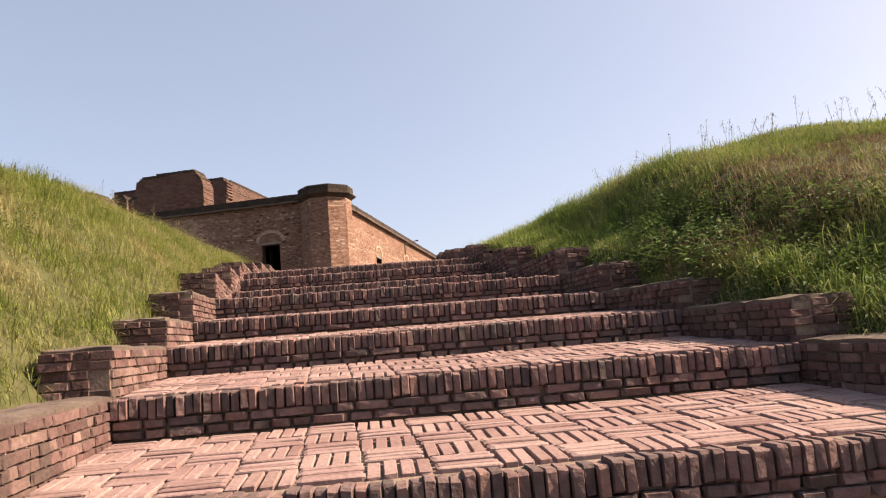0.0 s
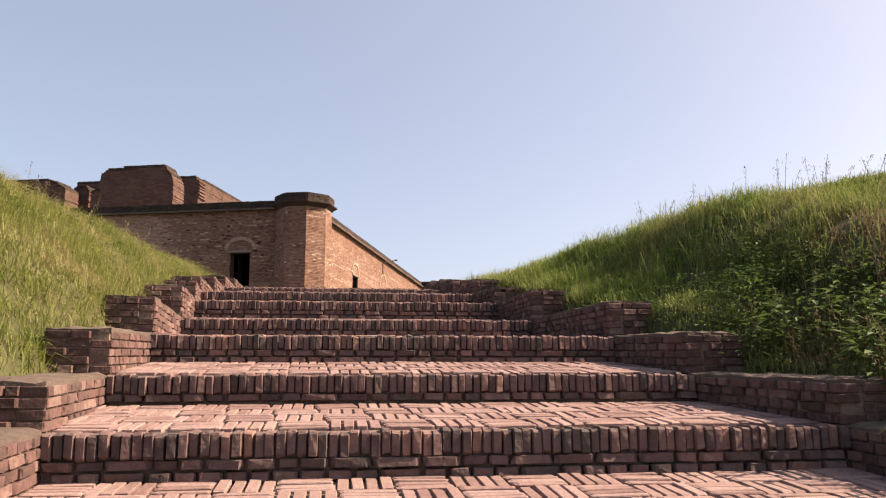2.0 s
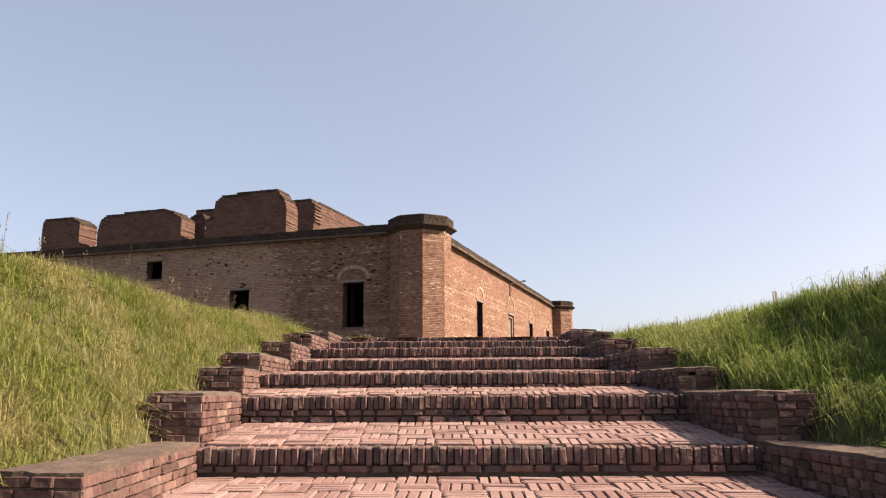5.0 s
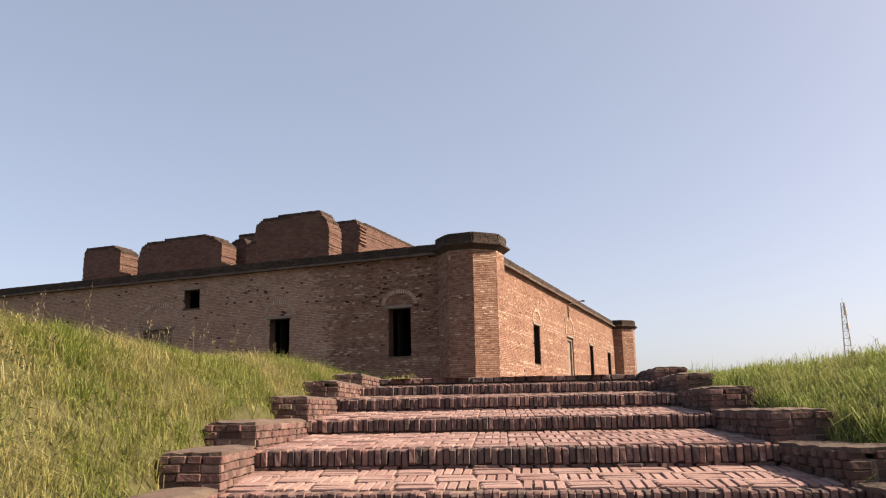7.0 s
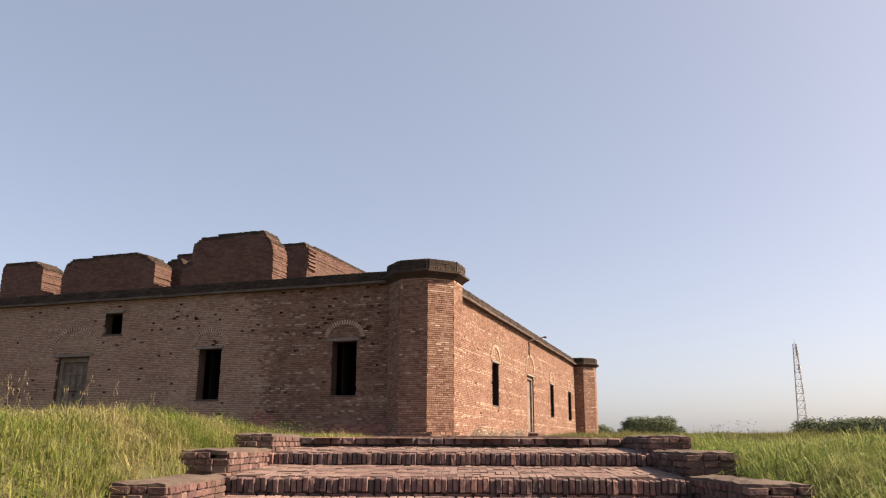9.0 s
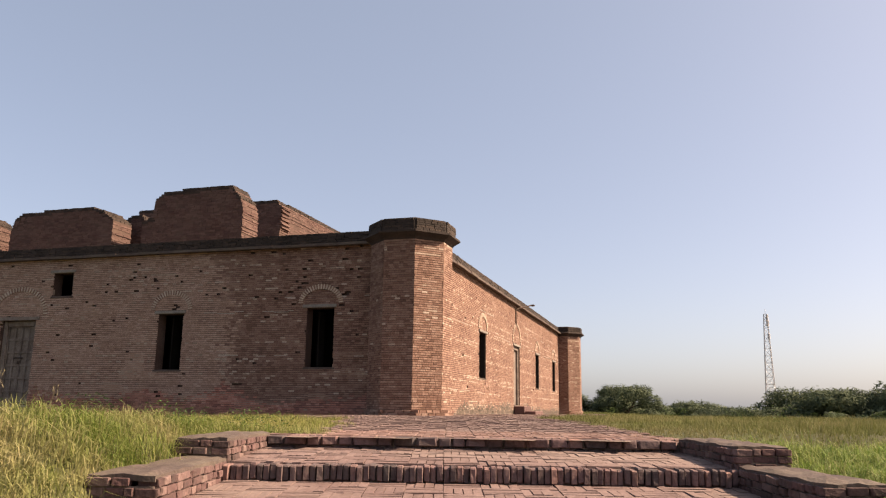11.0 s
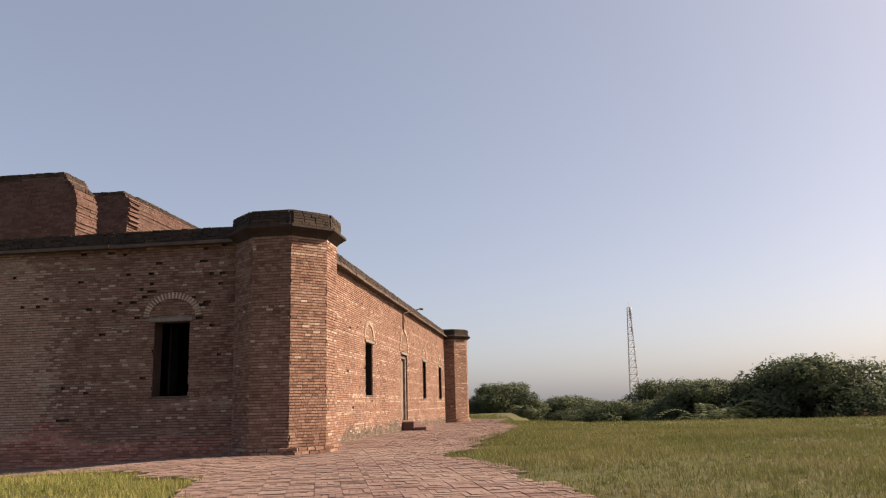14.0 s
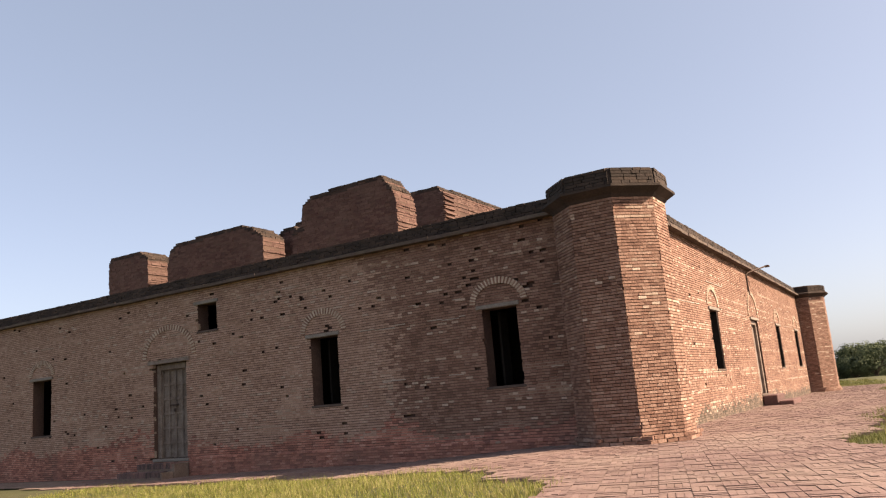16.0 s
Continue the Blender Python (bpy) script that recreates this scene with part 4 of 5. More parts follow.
def kerb(i, side):
    """The low brick block that flanks one tread, with a mortared top."""
    v0, z, l, r = STEPS[i]
    v1, z1, l1, r1 = STEPS[i + 1]
    rng = random.Random(500 + 2 * i + (side > 0))
    top = z1 + 0.024 + rng.uniform(-0.012, 0.012)
    sag = 0.045 if i < 8 else 0.0
    edge = l if side < 0 else r
    wide = KERB_LEFT if side < 0 else KERB_RIGHT
    outer = edge + side * wide
    va, vb = v0 + 0.06 + rng.uniform(-0.05, 0.05), v1 + 0.10
    x, y = to_xy((edge + outer) / 2, (va + vb) / 2)
    kb = empty("kerb_block", x, y, z, "low stepped brick kerb block with a crumbling mortared top beside the steps", "kerb", "stepped kerbs beside the flight", "structure")
    u0, u1 = min(edge, outer), max(edge, outer)
    lean = ((l1 - l) if side < 0 else (r1 - r)) / (v1 - v0)
    bm = bmesh.new()
    add_box(bm, u0 + 0.018, u1 - 0.018, va + 0.012, vb, z - 0.5, top - 0.07)
    for vert in bm.verts:
        vert.co.x += lean * (vert.co.y - v0)
    bm.transform(STAIR)
    under(part("core", bm, MORTAR), kb)
    bm = bmesh.new()
    nu, nv = 6, 12
    grid = [[bm.verts.new((u0 + 0.012 + (u1 - u0 - 0.024) * a / nu + rng.uniform(-0.010, 0.010), va + 0.012 + (vb - va) * b / nv + rng.uniform(-0.008, 0.008), top - sag * (1 - b / nv) + rng.uniform(-0.008, 0.006) - (0.010 if a in (0, nu) or b == 0 else 0))) for b in range(nv + 1)] for a in range(nu + 1)]
    for a in range(nu):
        for b in range(nv):
            bm.faces.new((grid[a][b], grid[a + 1][b], grid[a + 1][b + 1], grid[a][b + 1]))
    skirt = bmesh.ops.extrude_edge_only(bm, edges=[e for e in bm.edges if e.is_boundary])
    for g in skirt["geom"]:
        if isinstance(g, bmesh.types.BMVert):
            g.co.z -= 0.03
    bmesh.ops.recalc_face_normals(bm, faces=bm.faces[:])
    for vert in bm.verts:
        vert.co.x += lean * (vert.co.y - v0)
    bm.transform(STAIR)
    under(part("mortar_top", bm, KERB_TOP), kb)
    inv = Matrix.Translation(kb.location).inverted()
    zc = top - 0.026

    def dip(v):
        return sag * (1 - (v - va) / (vb - va))
    while zc > z - 0.01:
        h = 0.049
        a = va - rng.uniform(0, 0.08)
        while a < vb:
            w = rng.choice((0.088, 0.095, 0.10, 0.17)) * rng.uniform(0.9, 1.1)
            lo, hi = max(va, a), min(vb, a + w - 0.009)
            if hi - lo > 0.03:
                m = inv @ STAIR @ pose(edge + lean * ((lo + hi) / 2 - v0) + side * 0.055 + rng.uniform(-0.008, 0.008), (lo + hi) / 2, zc - h / 2 - dip((lo + hi) / 2), rng.uniform(-1, 1) + 3.0, 0, rng.uniform(-1, 1))
                place_brick(sm_kerb, rng, m, 0.115, hi - lo, h - 0.007, kb)
            a += w
        a = u0 + (0.12 if side > 0 else 0) - rng.uniform(0, 0.08)
        lim0, lim1 = (u0, u1 - 0.118) if side < 0 else (u0 + 0.118, u1)
        while a < lim1:
            w = rng.choice((0.10, 0.17, 0.19)) * rng.uniform(0.9, 1.1)
            lo, hi = max(lim0, a), min(lim1, a + w - 0.009)
            if hi - lo > 0.03:
                m = inv @ STAIR @ pose((lo + hi) / 2, va + 0.05 + rng.uniform(-0.012, 0.012), zc - h / 2 - sag + 0.003, 0, rng.uniform(-1, 1), rng.uniform(-1, 1))
                place_brick(sm_kerb, rng, m, hi - lo, 0.11, h - 0.007, kb)
            a += w
        zc -= h
    return kb


for i in range(4, len(STEPS) - 1):
    kerb(i, -1)
    kerb(i, 1)

# ---- pavement above the flight ----
px = np.arange(-44, -3, 0.25)
py = np.arange(16.5, 56, 0.25)
PX, PY = np.meshgrid(px, py, indexing="ij")
inside = paved(PX + 0.125, PY + 0.125, -0.16)
inside &= ~((PX < -9.4) & (PY > 27.6))
k = len(py)
idx = (np.arange(len(px))[:, None] * k + np.arange(k)[None])
cells = np.argwhere(inside[:-1, :-1])
base = idx[cells[:, 0], cells[:, 1]]
pave = from_arrays("pavement", np.stack([PX, PY, pave_level(PX, PY) - 0.006], -1).reshape(-1, 3), np.stack([base, base + k, base + k + 1, base + 1], -1), MORTAR)
bm = bmesh.new()
bm.from_mesh(pave.data)
bmesh.ops.delete(bm, geom=[v for v in bm.verts if not v.link_faces], context="VERTS")
bm.to_mesh(pave.data)
bm.free()
tagged(pave, "worn brick paving in basket weave around the fort", "pavement", kind="structure")
rng = random.Random(77)
rows, ones = [], []
for u, v, su, sv in weave(rng, -14.05, 14.05, 18.77, 58.07, 0.262, 0.006):
    x, y = to_xy(u, v)
    if x < -44 or y > 55:
        continue
    inset = 0.12 * float(lumps(x, y, 0.5, 9))
    if not bool(paved(np.float64(x), np.float64(y), inset)) or (x < -9.3 and y > 27.3):
        continue
    if abs(x - TOWER[0]) < 0.75 and abs(y - TOWER[1]) < 0.75:
        continue
    z = float(pave_level(np.float64(x), np.float64(y))) - 0.028 + rng.uniform(-0.004, 0.004)
    if v < 20.2 and len(ones) < 298:
        ones.append((x, y, z, su, sv))
    else:
        rows.append((Vector((x, y, z)), Vector((CU, SU, 0)) * (su / 2), Vector((-SU, CU, 0)) * (sv / 2), Vector((0, 0, 0.03))))
tagged(boxes("paving", rows, PAVE, pave, 0.002, 5), kind="stuff")
meshes = brick_meshes(PAVE_ONE, 6, 9, 0.03)
for x, y, z, su, sv in ones:
    place_brick(meshes, rng, Matrix.Translation((x, y, z)) @ STAIR @ pose(0, 0, 0, rng.uniform(-1, 1), rng.uniform(-1, 1), 0), su, sv, 0.06, pave)


# ---- grass ----
def blades(name, x, y, tall, wide, mat, seed, label, droop=0.6, coarse=False, ang=None):
    """One mesh of bent grass blades rooted at the given places."""
    rng = np.random.default_rng(seed)
    n = len(x)
    z = ground(x, y) - 0.01
    if ang is None:
        ang = rng.uniform(0, 2 * np.pi, n)
    lean = rng.uniform(0.1, 1.0, n) * droop
    h = tall * rng.uniform(0.55, 1.25, n)
    w = wide * rng.uniform(0.7, 1.3, n)
    dx, dy = np.cos(ang), np.sin(ang)
    sx, sy = -dy, dx
    root = np.stack([x, y, z], -1)
    side = np.stack([sx, sy, np.zeros(n)], -1) * w[:, None]
    mid = root + np.stack([dx * h * lean * 0.30, dy * h * lean * 0.30, h * 0.62], -1)
    tip = root + np.stack([dx * h * lean * 0.95, dy * h * lean * 0.95, h * np.maximum(0.12, 1.0 - 0.42 * lean)], -1)
    if coarse:
        v = np.stack([root - side, root + side, tip], 1)
        f = 3 * np.arange(n)[:, None] + np.arange(3)[None]
    else:
        v = np.stack([root - side, root + side, mid - side * 0.75, mid + side * 0.75, tip], 1)
        b = 5 * np.arange(n)
        f = np.concatenate([np.stack([b, b + 1, b + 3], -1), np.stack([b, b + 3, b + 2], -1), np.stack([b + 2, b + 3, b + 4], -1)])
    ob = from_arrays(name, v.reshape(-1, 3), f, mat)
    return tagged(ob, label, "grass", kind="stuff")


def scatter(u0, u1, v0, v1, per, seed, world_frame=False, edge_clear=True):
    """Random places, thinned in patches, off the bricks."""
    rng = np.random.default_rng(seed)
    n = int((u1 - u0) * (v1 - v0) * per)
    u, v = rng.uniform(u0, u1, n), rng.uniform(v0, v1, n)
    if world_frame:
        x, y = u, v
        u, v = to_uv(x, y)
    else:
        x, y = to_xy(u, v)
    keep = ~paved(x, y, -0.17 + 0.20 * lumps(x, y, 0.6, 8))
    left = np.interp(v, SV, SL) - KERB_LEFT
    right = np.interp(v, SV, SR) + KERB_RIGHT
    ragged = 0.10 * lumps(x, y, 0.45, 7)
    keep &= ~((u > left + 0.09 + ragged) & (u < right - 0.16 - ragged) & (v < 19.0))
    keep &= ~((x < -8.2) & (y > 26.4) & (y < 50.9))
    thin = rng.uniform(-1.2, 1.0, n) < lumps(x, y, 0.9, 12) * 0.6 + 0.75
    keep &= thin
    return x[keep], y[keep]


def sward(name, area, seed, tall, extra, wide, mat, label, droop=1.1, world_frame=False, coarse=False, tuft=12, bare=None):
    """Grass in tufts: blades of one tuft share a root and mostly a lean, so that clumps and gaps show."""
    x, y = scatter(*area[:4], area[4] / tuft, seed, world_frame)
    rng = np.random.default_rng(seed + 70)
    if bare:
        u, v = to_uv(x, y)
        far = np.hypot((u - bare[0]) / bare[2], (v - bare[1]) / bare[3]) + 0.25 * lumps(x, y, 0.5, 27)
        keep = (far > 1) | (rng.uniform(0, 1, len(x)) < 0.12)
        x, y = x[keep], y[keep]
    n = len(x)
    lush = (0.5 + 0.5 * lumps(x, y, 1.4, 20)) * (0.6 + 0.4 * lumps(x, y, 0.35, 26))
    size = (tall + extra * lush) * rng.uniform(0.6, 1.5, n)
    turn = rng.uniform(0, 2 * np.pi, n)
    spread = np.repeat(0.25 * size + 0.012, tuft)
    bx = np.repeat(x, tuft) + rng.normal(0, 1, n * tuft) * spread
    by = np.repeat(y, tuft) + rng.normal(0, 1, n * tuft) * spread
    ang = np.repeat(turn, tuft) + rng.normal(0, 1.7, n * tuft)
    blades(name, bx, by, np.repeat(size, tuft), wide, mat, seed + 1, label, droop, coarse, ang)


SUNNY, RANK = "sunlit green and straw-coloured grass on the bank", "dark rank grass on the shaded bank"
DRY_SPOT = (4.55, 7.9, 1.25, 1.15)
sward("bank_grass", (-5.2, -1.45, 4.0, 19.4, 3000), 1, 0.07, 0.20, 0.0031, GRASS, SUNNY, 1.9)
sward("bank_grass", (-9.0, -5.2, 4.0, 19.4, 1000), 14, 0.08, 0.12, 0.0045, GRASS, SUNNY, 1.6, coarse=True)
sward("bank_grass", (1.65, 6.0, 4.0, 19.4, 2700), 3, 0.08, 0.26, 0.0031, GRASS_SHADE, RANK, 1.8, bare=DRY_SPOT)
sward("bank_grass", (6.0, 10.5, 5.0, 19.4, 1000), 16, 0.09, 0.16, 0.0045, GRASS_SHADE, RANK, 1.6, coarse=True)
sward("dry_patch", (3.2, 5.9, 6.5, 9.3, 2600), 18, 0.05, 0.05, 0.003, DRY_SOIL, "patch of dry brown trampled grass on the bank", 2.2)
sward("meadow_grass", (-20, -6.8, 17, 26.5, 1500), 5, 0.05, 0.10, 0.0045, GRASS_DRY, "short dry green grass before the fort wall", 0.9, True, True, 4)
sward("meadow_grass", (-6.2, 8, 17.5, 30, 1300), 7, 0.05, 0.10, 0.0048, MEADOW, "open dry green meadow grass", 0.9, True, True, 4)
sward("field_grass", (-9, -3, 44, 60, 420), 24, 0.08, 0.08, 0.010, MEADOW, "far meadow grass on the level ground", 0.9, True, True, 4)
sward("field_grass", (-6.5, 30, 30, 50, 190), 9, 0.07, 0.07, 0.011, MEADOW, "far meadow grass on the level ground", 0.9, True, True, 4)
sward("meadow_grass", (-6.4, 3, 29.5, 38, 1100), 13, 0.06, 0.10, 0.007, MEADOW, "open dry green meadow grass", 0.9, True, True, 4)
sward("field_grass", (-18, 34, 50, 72, 60), 22, 0.10, 0.10, 0.020, MEADOW, "far meadow grass on the level ground", 0.9, True, True, 4)
sward("field_grass", (8, 24, 14, 30, 160), 11, 0.07, 0.07, 0.011, MEADOW, "far meadow grass on the level ground", 0.9, True, True, 4)

def seed_stalks(name, places, tall, seed):
    """Thin bent stalks, each with a loose seed head of small husks."""
    rng = np.random.default_rng(seed)
    V, F = [], []
    for px_, py_ in zip(*places):
        root = np.array([px_, py_, float(ground(np.float64(px_), np.float64(py_))) - 0.01])
        a, h = rng.uniform(0, 6.283), tall * rng.uniform(0.55, 1.35)
        bend = np.array([np.cos(a), np.sin(a), 0]) * h * rng.uniform(0.05, 0.35)
        line = [root + np.array([0, 0, h * f]) + bend * f * f for f in (0, 0.35, 0.7, 1.0)]
        for side in (np.array([0.0018, 0, 0]), np.array([0, 0.0018, 0])):
            for p, q in zip(line, line[1:]):
                b = len(V)
                V += [p - side, p + side, q + side, q - side]
                F.append((b, b + 1, b + 2, b + 3))
        for k in range(rng.integers(10, 22)):
            f = rng.uniform(0.66, 1.03)
            c = root + np.array([0, 0, h * f]) + bend * f * f + rng.normal(0, 0.010, 3) * (1.4 - f) * 3
            d = rng.normal(0, 0.004, 3) + np.array([0, 0, 0.013])
            e = np.array([np.cos(a + k), np.sin(a + k), 0]) * 0.0035
            b = len(V)
            V += [c - d, c + e, c + d, c - e]
            F.append((b, b + 1, b + 2, b + 3))
    return tagged(from_arrays(name, np.array(V), np.array(F), STALK), "tall thin dry grass stalks with loose seed heads", "grass", kind="stuff")


seed_stalks("seed_stalks", scatter(3.4, 6.6, 6.2, 12.5, 5, 32), 0.40, 35)
seed_stalks("seed_stalks", scatter(3.0, 6.6, 12.5, 18.0, 4, 33), 0.22, 36)
seed_stalks("seed_stalks", scatter(-6.0, -2.6, 6.0, 17.0, 4, 31), 0.32, 37)


def weeds(name, count, places, size, seed, label, mat=WEED):
    rng = np.random.default_rng(seed)
    V, F = [], []
    for px_, py_ in zip(*places):
        z = float(ground(np.float64(px_), np.float64(py_)))
        hgt = size * rng.uniform(0.6, 1.4)
        for k in range(count):
            a, r = rng.uniform(0, 6.283), hgt * rng.uniform(0.1, 0.9)
            c = np.array([px_ + r * np.cos(a) * 0.8, py_ + r * np.sin(a) * 0.8, z + hgt * rng.uniform(0.1, 1.0)])
            out = np.array([np.cos(a), np.sin(a), rng.uniform(-0.3, 0.7)])
            sd = np.array([-np.sin(a), np.cos(a), rng.uniform(-0.3, 0.3)])
            L, W = hgt * rng.uniform(0.12, 0.22), hgt * rng.uniform(0.03, 0.055)
            b = len(V)
            V += [c, c + out * L * 0.5 + sd * W, c + out * L - np.array([0, 0, L * 0.25]), c + out * L * 0.5 - sd * W]
            F.append((b, b + 1, b + 2, b + 3))
    ob = from_arrays(name, np.array(V), np.array(F), mat)
    return tagged(ob, label, "weeds", kind="stuff")


x, y = scatter(2.2, 3.5, 5, 10.5, 26, 41)
keep = lumps(x, y, 1.1, 44) > -0.15
x, y = x[keep], y[keep]
weeds("bank_weeds", 80, (x, y), 0.21, 42, "dark leafy weeds overgrowing the shaded bank")
weeds("bank_weeds", 120, scatter(2.6, 3.6, 6.6, 8.2, 16, 49), 0.30, 50, "rank leafy weeds spilling over the kerb")
sward("dead_stems", (2.6, 3.7, 6.8, 8.4, 900), 52, 0.22, 0.25, 0.0024, DRY_SOIL, "tangle of dead brown grass stems beside the kerb", 1.5)
seed_stalks("seed_stalks", scatter(2.6, 3.7, 6.8, 8.4, 22, 53), 0.36, 54)
x, y = scatter(-6, -2.2, 4, 19, 1.2, 43)
weeds("bank_weeds", 26, (x, y), 0.16, 44, "small leafy weeds in the sunlit grass")
x, y = scatter(-9.5, -6.9, 16.5, 19.5, 2.0, 45, True)
weeds("bank_weeds", 60, (x, y), 0.18, 46, "bright green leafy weeds beside the top of the steps")
x, y = scatter(-6.4, 8, 18, 40, 0.25, 47, True)
weeds("field_weeds", 40, (x, y), 0.22, 48, "low dark green weed patches in the meadow")


# ---- far trees, scrub, mast ----
def tree_kind(height, spread, seed):
    rng = np.random.default_rng(seed)
    t = empty("tree", 0, 0, 0, "dense dark green broadleaf tree at the far edge of the meadow", "tree", "far line of trees")
    bm = bmesh.new()

    def limb(p, q, r0, r1):
        d = (Vector(q) - Vector(p))
        m = Matrix.Translation((Vector(p) + Vector(q)) / 2) @ d.to_track_quat("Z", "Y").to_matrix().to_4x4()
        bmesh.ops.create_cone(bm, cap_ends=True, segments=7, radius1=r0, radius2=r1, depth=d.length, matrix=m)
    limb((0, 0, -0.5), (0.1, 0, height * 0.4), height * 0.035, height * 0.024)
    hubs = []
    for k in range(11):
        a = rng.uniform(0, 6.283)
        r = spread * math.sqrt(rng.uniform(0.02, 1)) * 0.75
        hz = height * (0.45 + 0.42 * rng.uniform(0, 1) * (1 - 0.45 * (r / spread)))
        hubs.append((r * math.cos(a), r * math.sin(a), hz, spread * rng.uniform(0.28, 0.46)))
        limb((0.1, 0, height * rng.uniform(0.25, 0.4)), hubs[-1][:3], height * 0.014, height * 0.004)
    part("trunk", bm, BARK, t)
    for k in range(6):
        a = rng.uniform(0, 6.283)
        r = spread * rng.uniform(0.35, 0.85)
        hubs.append((r * math.cos(a), r * math.sin(a), height * rng.uniform(0.10, 0.30), spread * rng.uniform(0.26, 0.40)))
    V, F = [], []
    for hx, hy, hz, hr in hubs:
        n = 1000
        d = rng.normal(0, 1, (n, 3))
        d /= np.linalg.norm(d, axis=1)[:, None]
        rr = hr * (1 + 0.22 * np.sin(7 * d[:, 0] + 3 * hx) * np.sin(6 * d[:, 1] + hy)) * rng.uniform(0.45, 1.06, n) ** 0.6
        c = np.array([hx, hy, hz]) + d * rr[:, None] * np.array([1, 1, 0.72])
        a = rng.normal(0, 1, (n, 3))
        a /= np.linalg.norm(a, axis=1)[:, None]
        bb = np.cross(a, d)
        sz = height * rng.uniform(0.014, 0.029, n)[:, None]
        b = 3 * np.arange(n) + len(V)
        q = np.stack([c - a * sz, c + bb * sz * 0.9, c + a * sz], 1).reshape(-1, 3)
        F.append(np.stack([b, b + 1, b + 2], -1))
        V += list(q)
    from_arrays("crown", np.array(V), np.concatenate(F), LEAF, t)
    return t


kinds = [tree_kind(7.0, 3.6, 1), tree_kind(6.0, 3.8, 2), tree_kind(8.0, 4.6, 3), tree_kind(5.0, 3.4, 4)]
rng = random.Random(12)
spots = []
az = -13.0
while az < 33:
    for depth in (0, 1):
        d = 92 + 16 * depth + rng.uniform(-5, 5)
        a = radians(az + rng.uniform(-0.8, 0.8))
        spots.append((-4 + d * math.sin(a), 13 + d * math.cos(a), rng.uniform(0.88, 1.15) * (0.72 if az < 8 else 1.0)))
    az += 2.0
for extra_az in (19.6, 21.4, 23.3, 25.0, 26.9, 28.7):
    a = radians(extra_az)
    spots.append((-4 + 86 * math.sin(a), 13 + 86 * math.cos(a), 1.0 + 0.12 * math.sin(9 * extra_az)))
for extra_az in (3.4, 5.6, 8.2):
    a = radians(extra_az)
    spots.append((-4 + 90 * math.sin(a), 13 + 90 * math.cos(a), 0.9))
a = radians(17.2)
spots.append((-4 + 88 * math.sin(a), 13 + 88 * math.cos(a), 1.38))
for k, (tx, ty, s) in enumerate(spots):
    src = kinds[2] if k == len(spots) - 1 else kinds[rng.randrange(4)]
    m = Matrix.Translation((tx, ty, float(ground(np.float64(tx), np.float64(ty))) - 0.1)) @ Matrix.Rotation(rng.uniform(0, 6.28), 4, "Z") @ Matrix.Diagonal((s * 1.3, s * 1.3, s, 1))
    copy_thing(src, m)
for t in kinds:
    for o in (*t.children, t):
        bpy.data.objects.remove(o)

rngn = np.random.default_rng(60)
n = 170
x = rngn.uniform(8, 40, n)
y = 46 + rngn.normal(0, 2.2, n)
weeds("edge_scrub", 150, (x, y), 0.42, 61, "brown and green dry scrub along the meadow's edge", SCRUB)


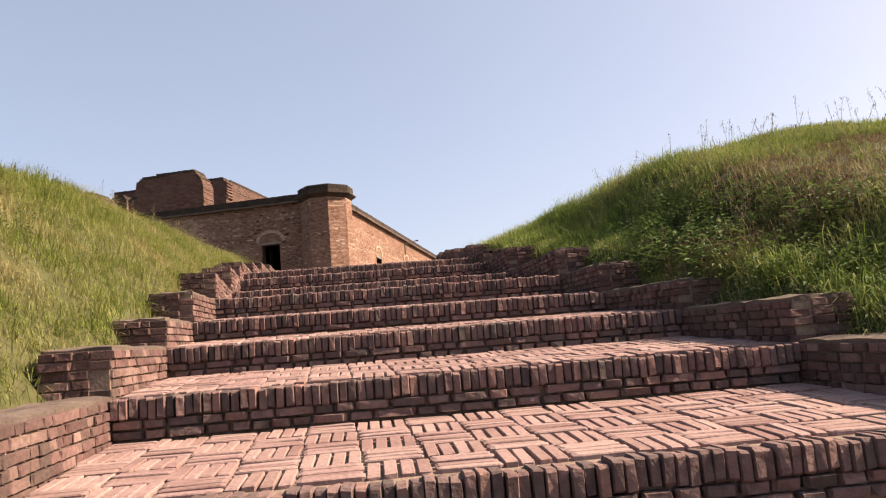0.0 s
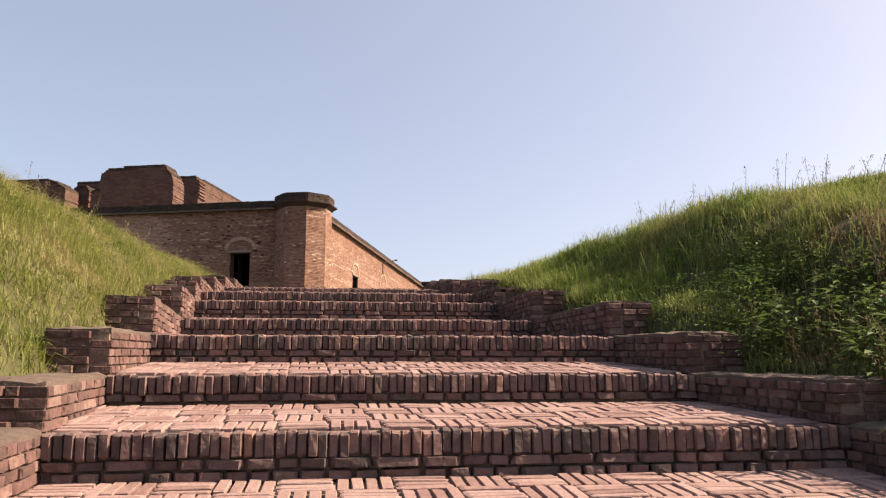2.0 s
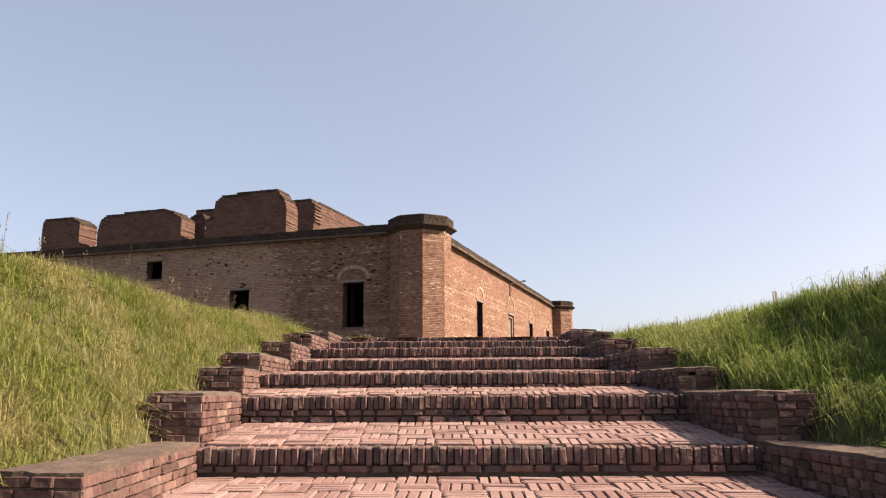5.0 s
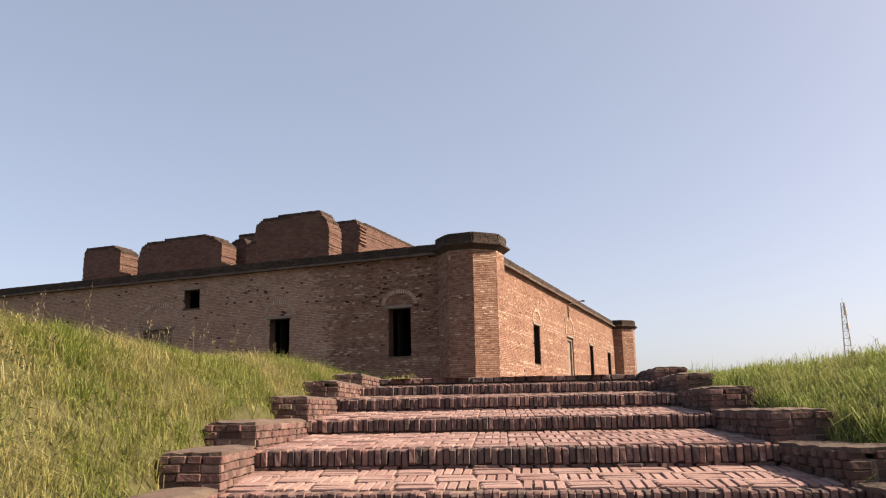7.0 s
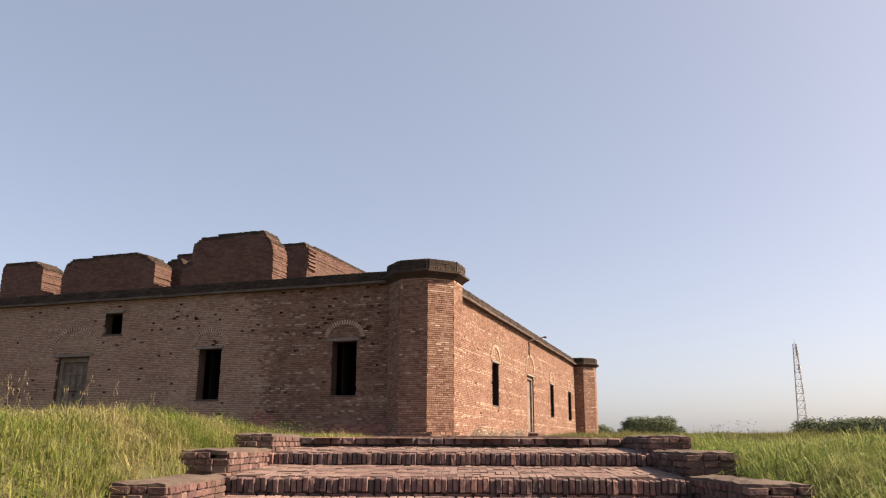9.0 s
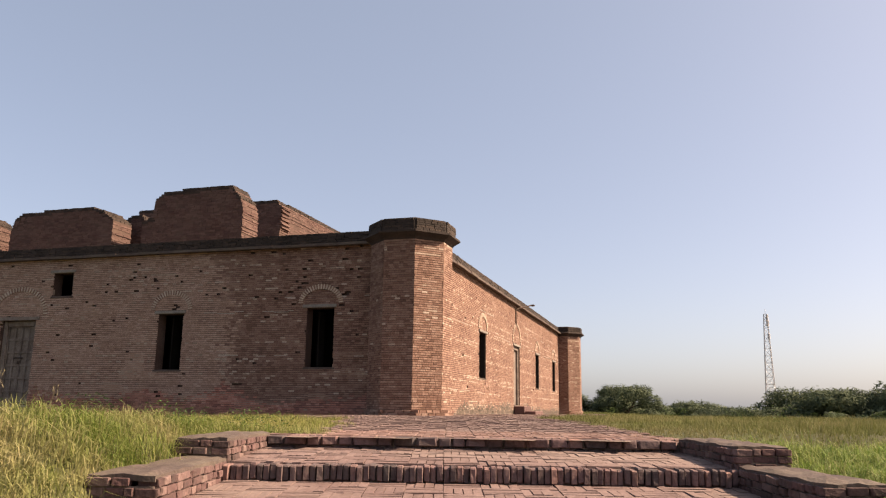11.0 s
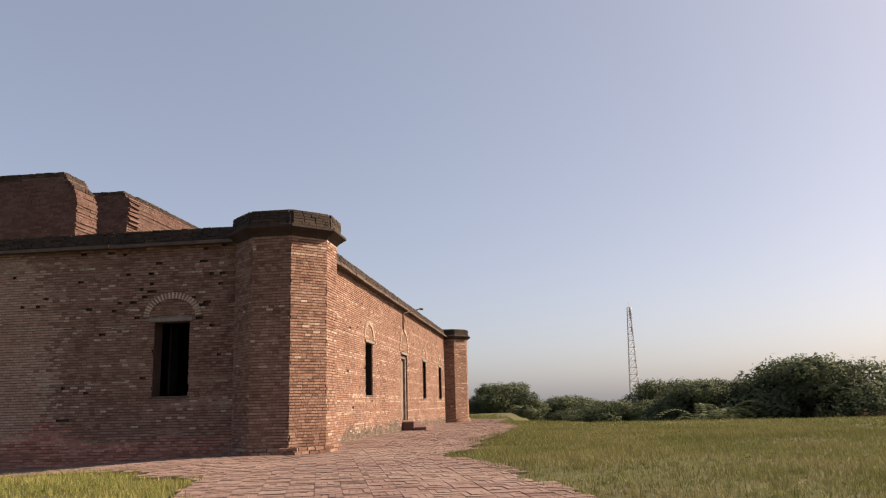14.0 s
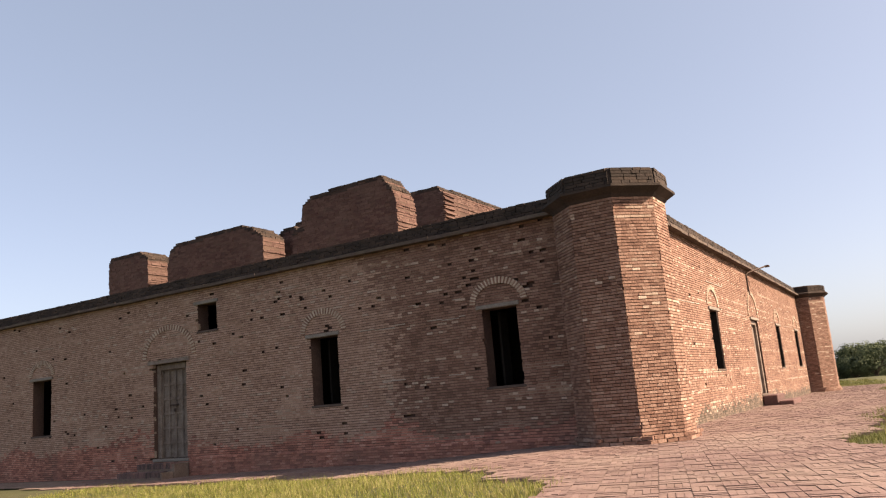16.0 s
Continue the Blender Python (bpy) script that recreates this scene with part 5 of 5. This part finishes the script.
def mast(x, y, z0, height):
    t = empty("radio_mast", x, y, z0, "tall pale lattice steel radio mast beyond the trees", "mast")
    b0, b1 = 3.2, 0.9

    def corner(k, f):
        r = (b0 + (b1 - b0) * f) / 2
        return Vector((x + r * (1 if k in (0, 3) else -1), y + r * (1 if k < 2 else -1), z0 + height * f))
    for k in range(4):
        under(tube("leg", [corner(k, 0), corner(k, 1)], 0.10, GALV), t)
    n = 16
    for i in range(n):
        f0, f1 = i / n, (i + 1) / n
        for k in range(4):
            j = (k + 1) % 4
            under(tube("brace", [corner(k, f0), corner(j, f1)], 0.05, GALV), t)
            under(tube("brace", [corner(k, f1), corner(j, f1)], 0.05, GALV), t)
    for f, w in ((0.80, 0.7), (0.92, 0.8), (0.97, 0.7)):
        c = corner(0, f)
        under(box_part("antenna", c.x - w / 2, c.x + w / 2, c.y - 0.3, c.y + 0.3, c.z - 0.9, c.z + 0.9, GALV, None, 0.1), t)
    under(tube("finial", [(x, y, z0 + height), (x, y, z0 + height + 1.6)], 0.05, GALV), t)


mast(-2.1 + 250 * 0.1018, 12 + 250 * 0.988, -4.0, 33.0)


slab = empty("stone_platform", 13.2, 49.0, -0.35, "low weathered stone platform at the meadow's far edge", "platform")
under(box_part("slab", 11.6, 15.4, 48.4, 50.0, -0.02, 0.12, STONE, None, 0.03), slab)
under(box_part("base", 11.8, 15.2, 48.6, 49.8, -0.5, -0.022, KERB, None, 0.02), slab)


def palm(x, y, h, seed):
    rng = random.Random(seed)
    z = float(ground(np.float64(x), np.float64(y)))
    t = empty("date_palm", x, y, z, "small bushy date palm among the far trees", "palm", "far palms")
    bm = bmesh.new()
    bmesh.ops.create_cone(bm, cap_ends=True, segments=8, radius1=0.22, radius2=0.15, depth=h * 0.5, matrix=Matrix.Translation((x, y, z + h * 0.25)))
    under(part("trunk", bm, BARK), t)
    for k in range(16):
        a, up = rng.uniform(0, 6.283), rng.uniform(0.3, 1.3)
        V, F = [], []
        L = h * rng.uniform(0.45, 0.6)
        for s in range(14):
            f = s / 13
            p = Vector((x, y, z + h * 0.5)) + Vector((math.cos(a), math.sin(a), 0)) * (L * f) + Vector((0, 0, L * (up * f - 0.9 * f * f)))
            for sd in (-1, 1):
                q = Vector((-math.sin(a), math.cos(a), 0)) * sd * L * 0.22 * (1 - 0.7 * f) + Vector((math.cos(a), math.sin(a), 0.1)) * L * 0.12
                b = len(V)
                V += [p, p + q * 0.5 + Vector((0, 0, 0.05)), p + q]
                F.append((b, b + 1, b + 2))
                V[-2] = V[-2] + Vector((math.cos(a), math.sin(a), 0)) * 0.10
        under(from_arrays("frond", np.array([tuple(v) for v in V]), np.array(F), LEAF), t)


palm(8.5, 82.0, 6.0, 3)
palm(11.0, 86.0, 6.5, 4)
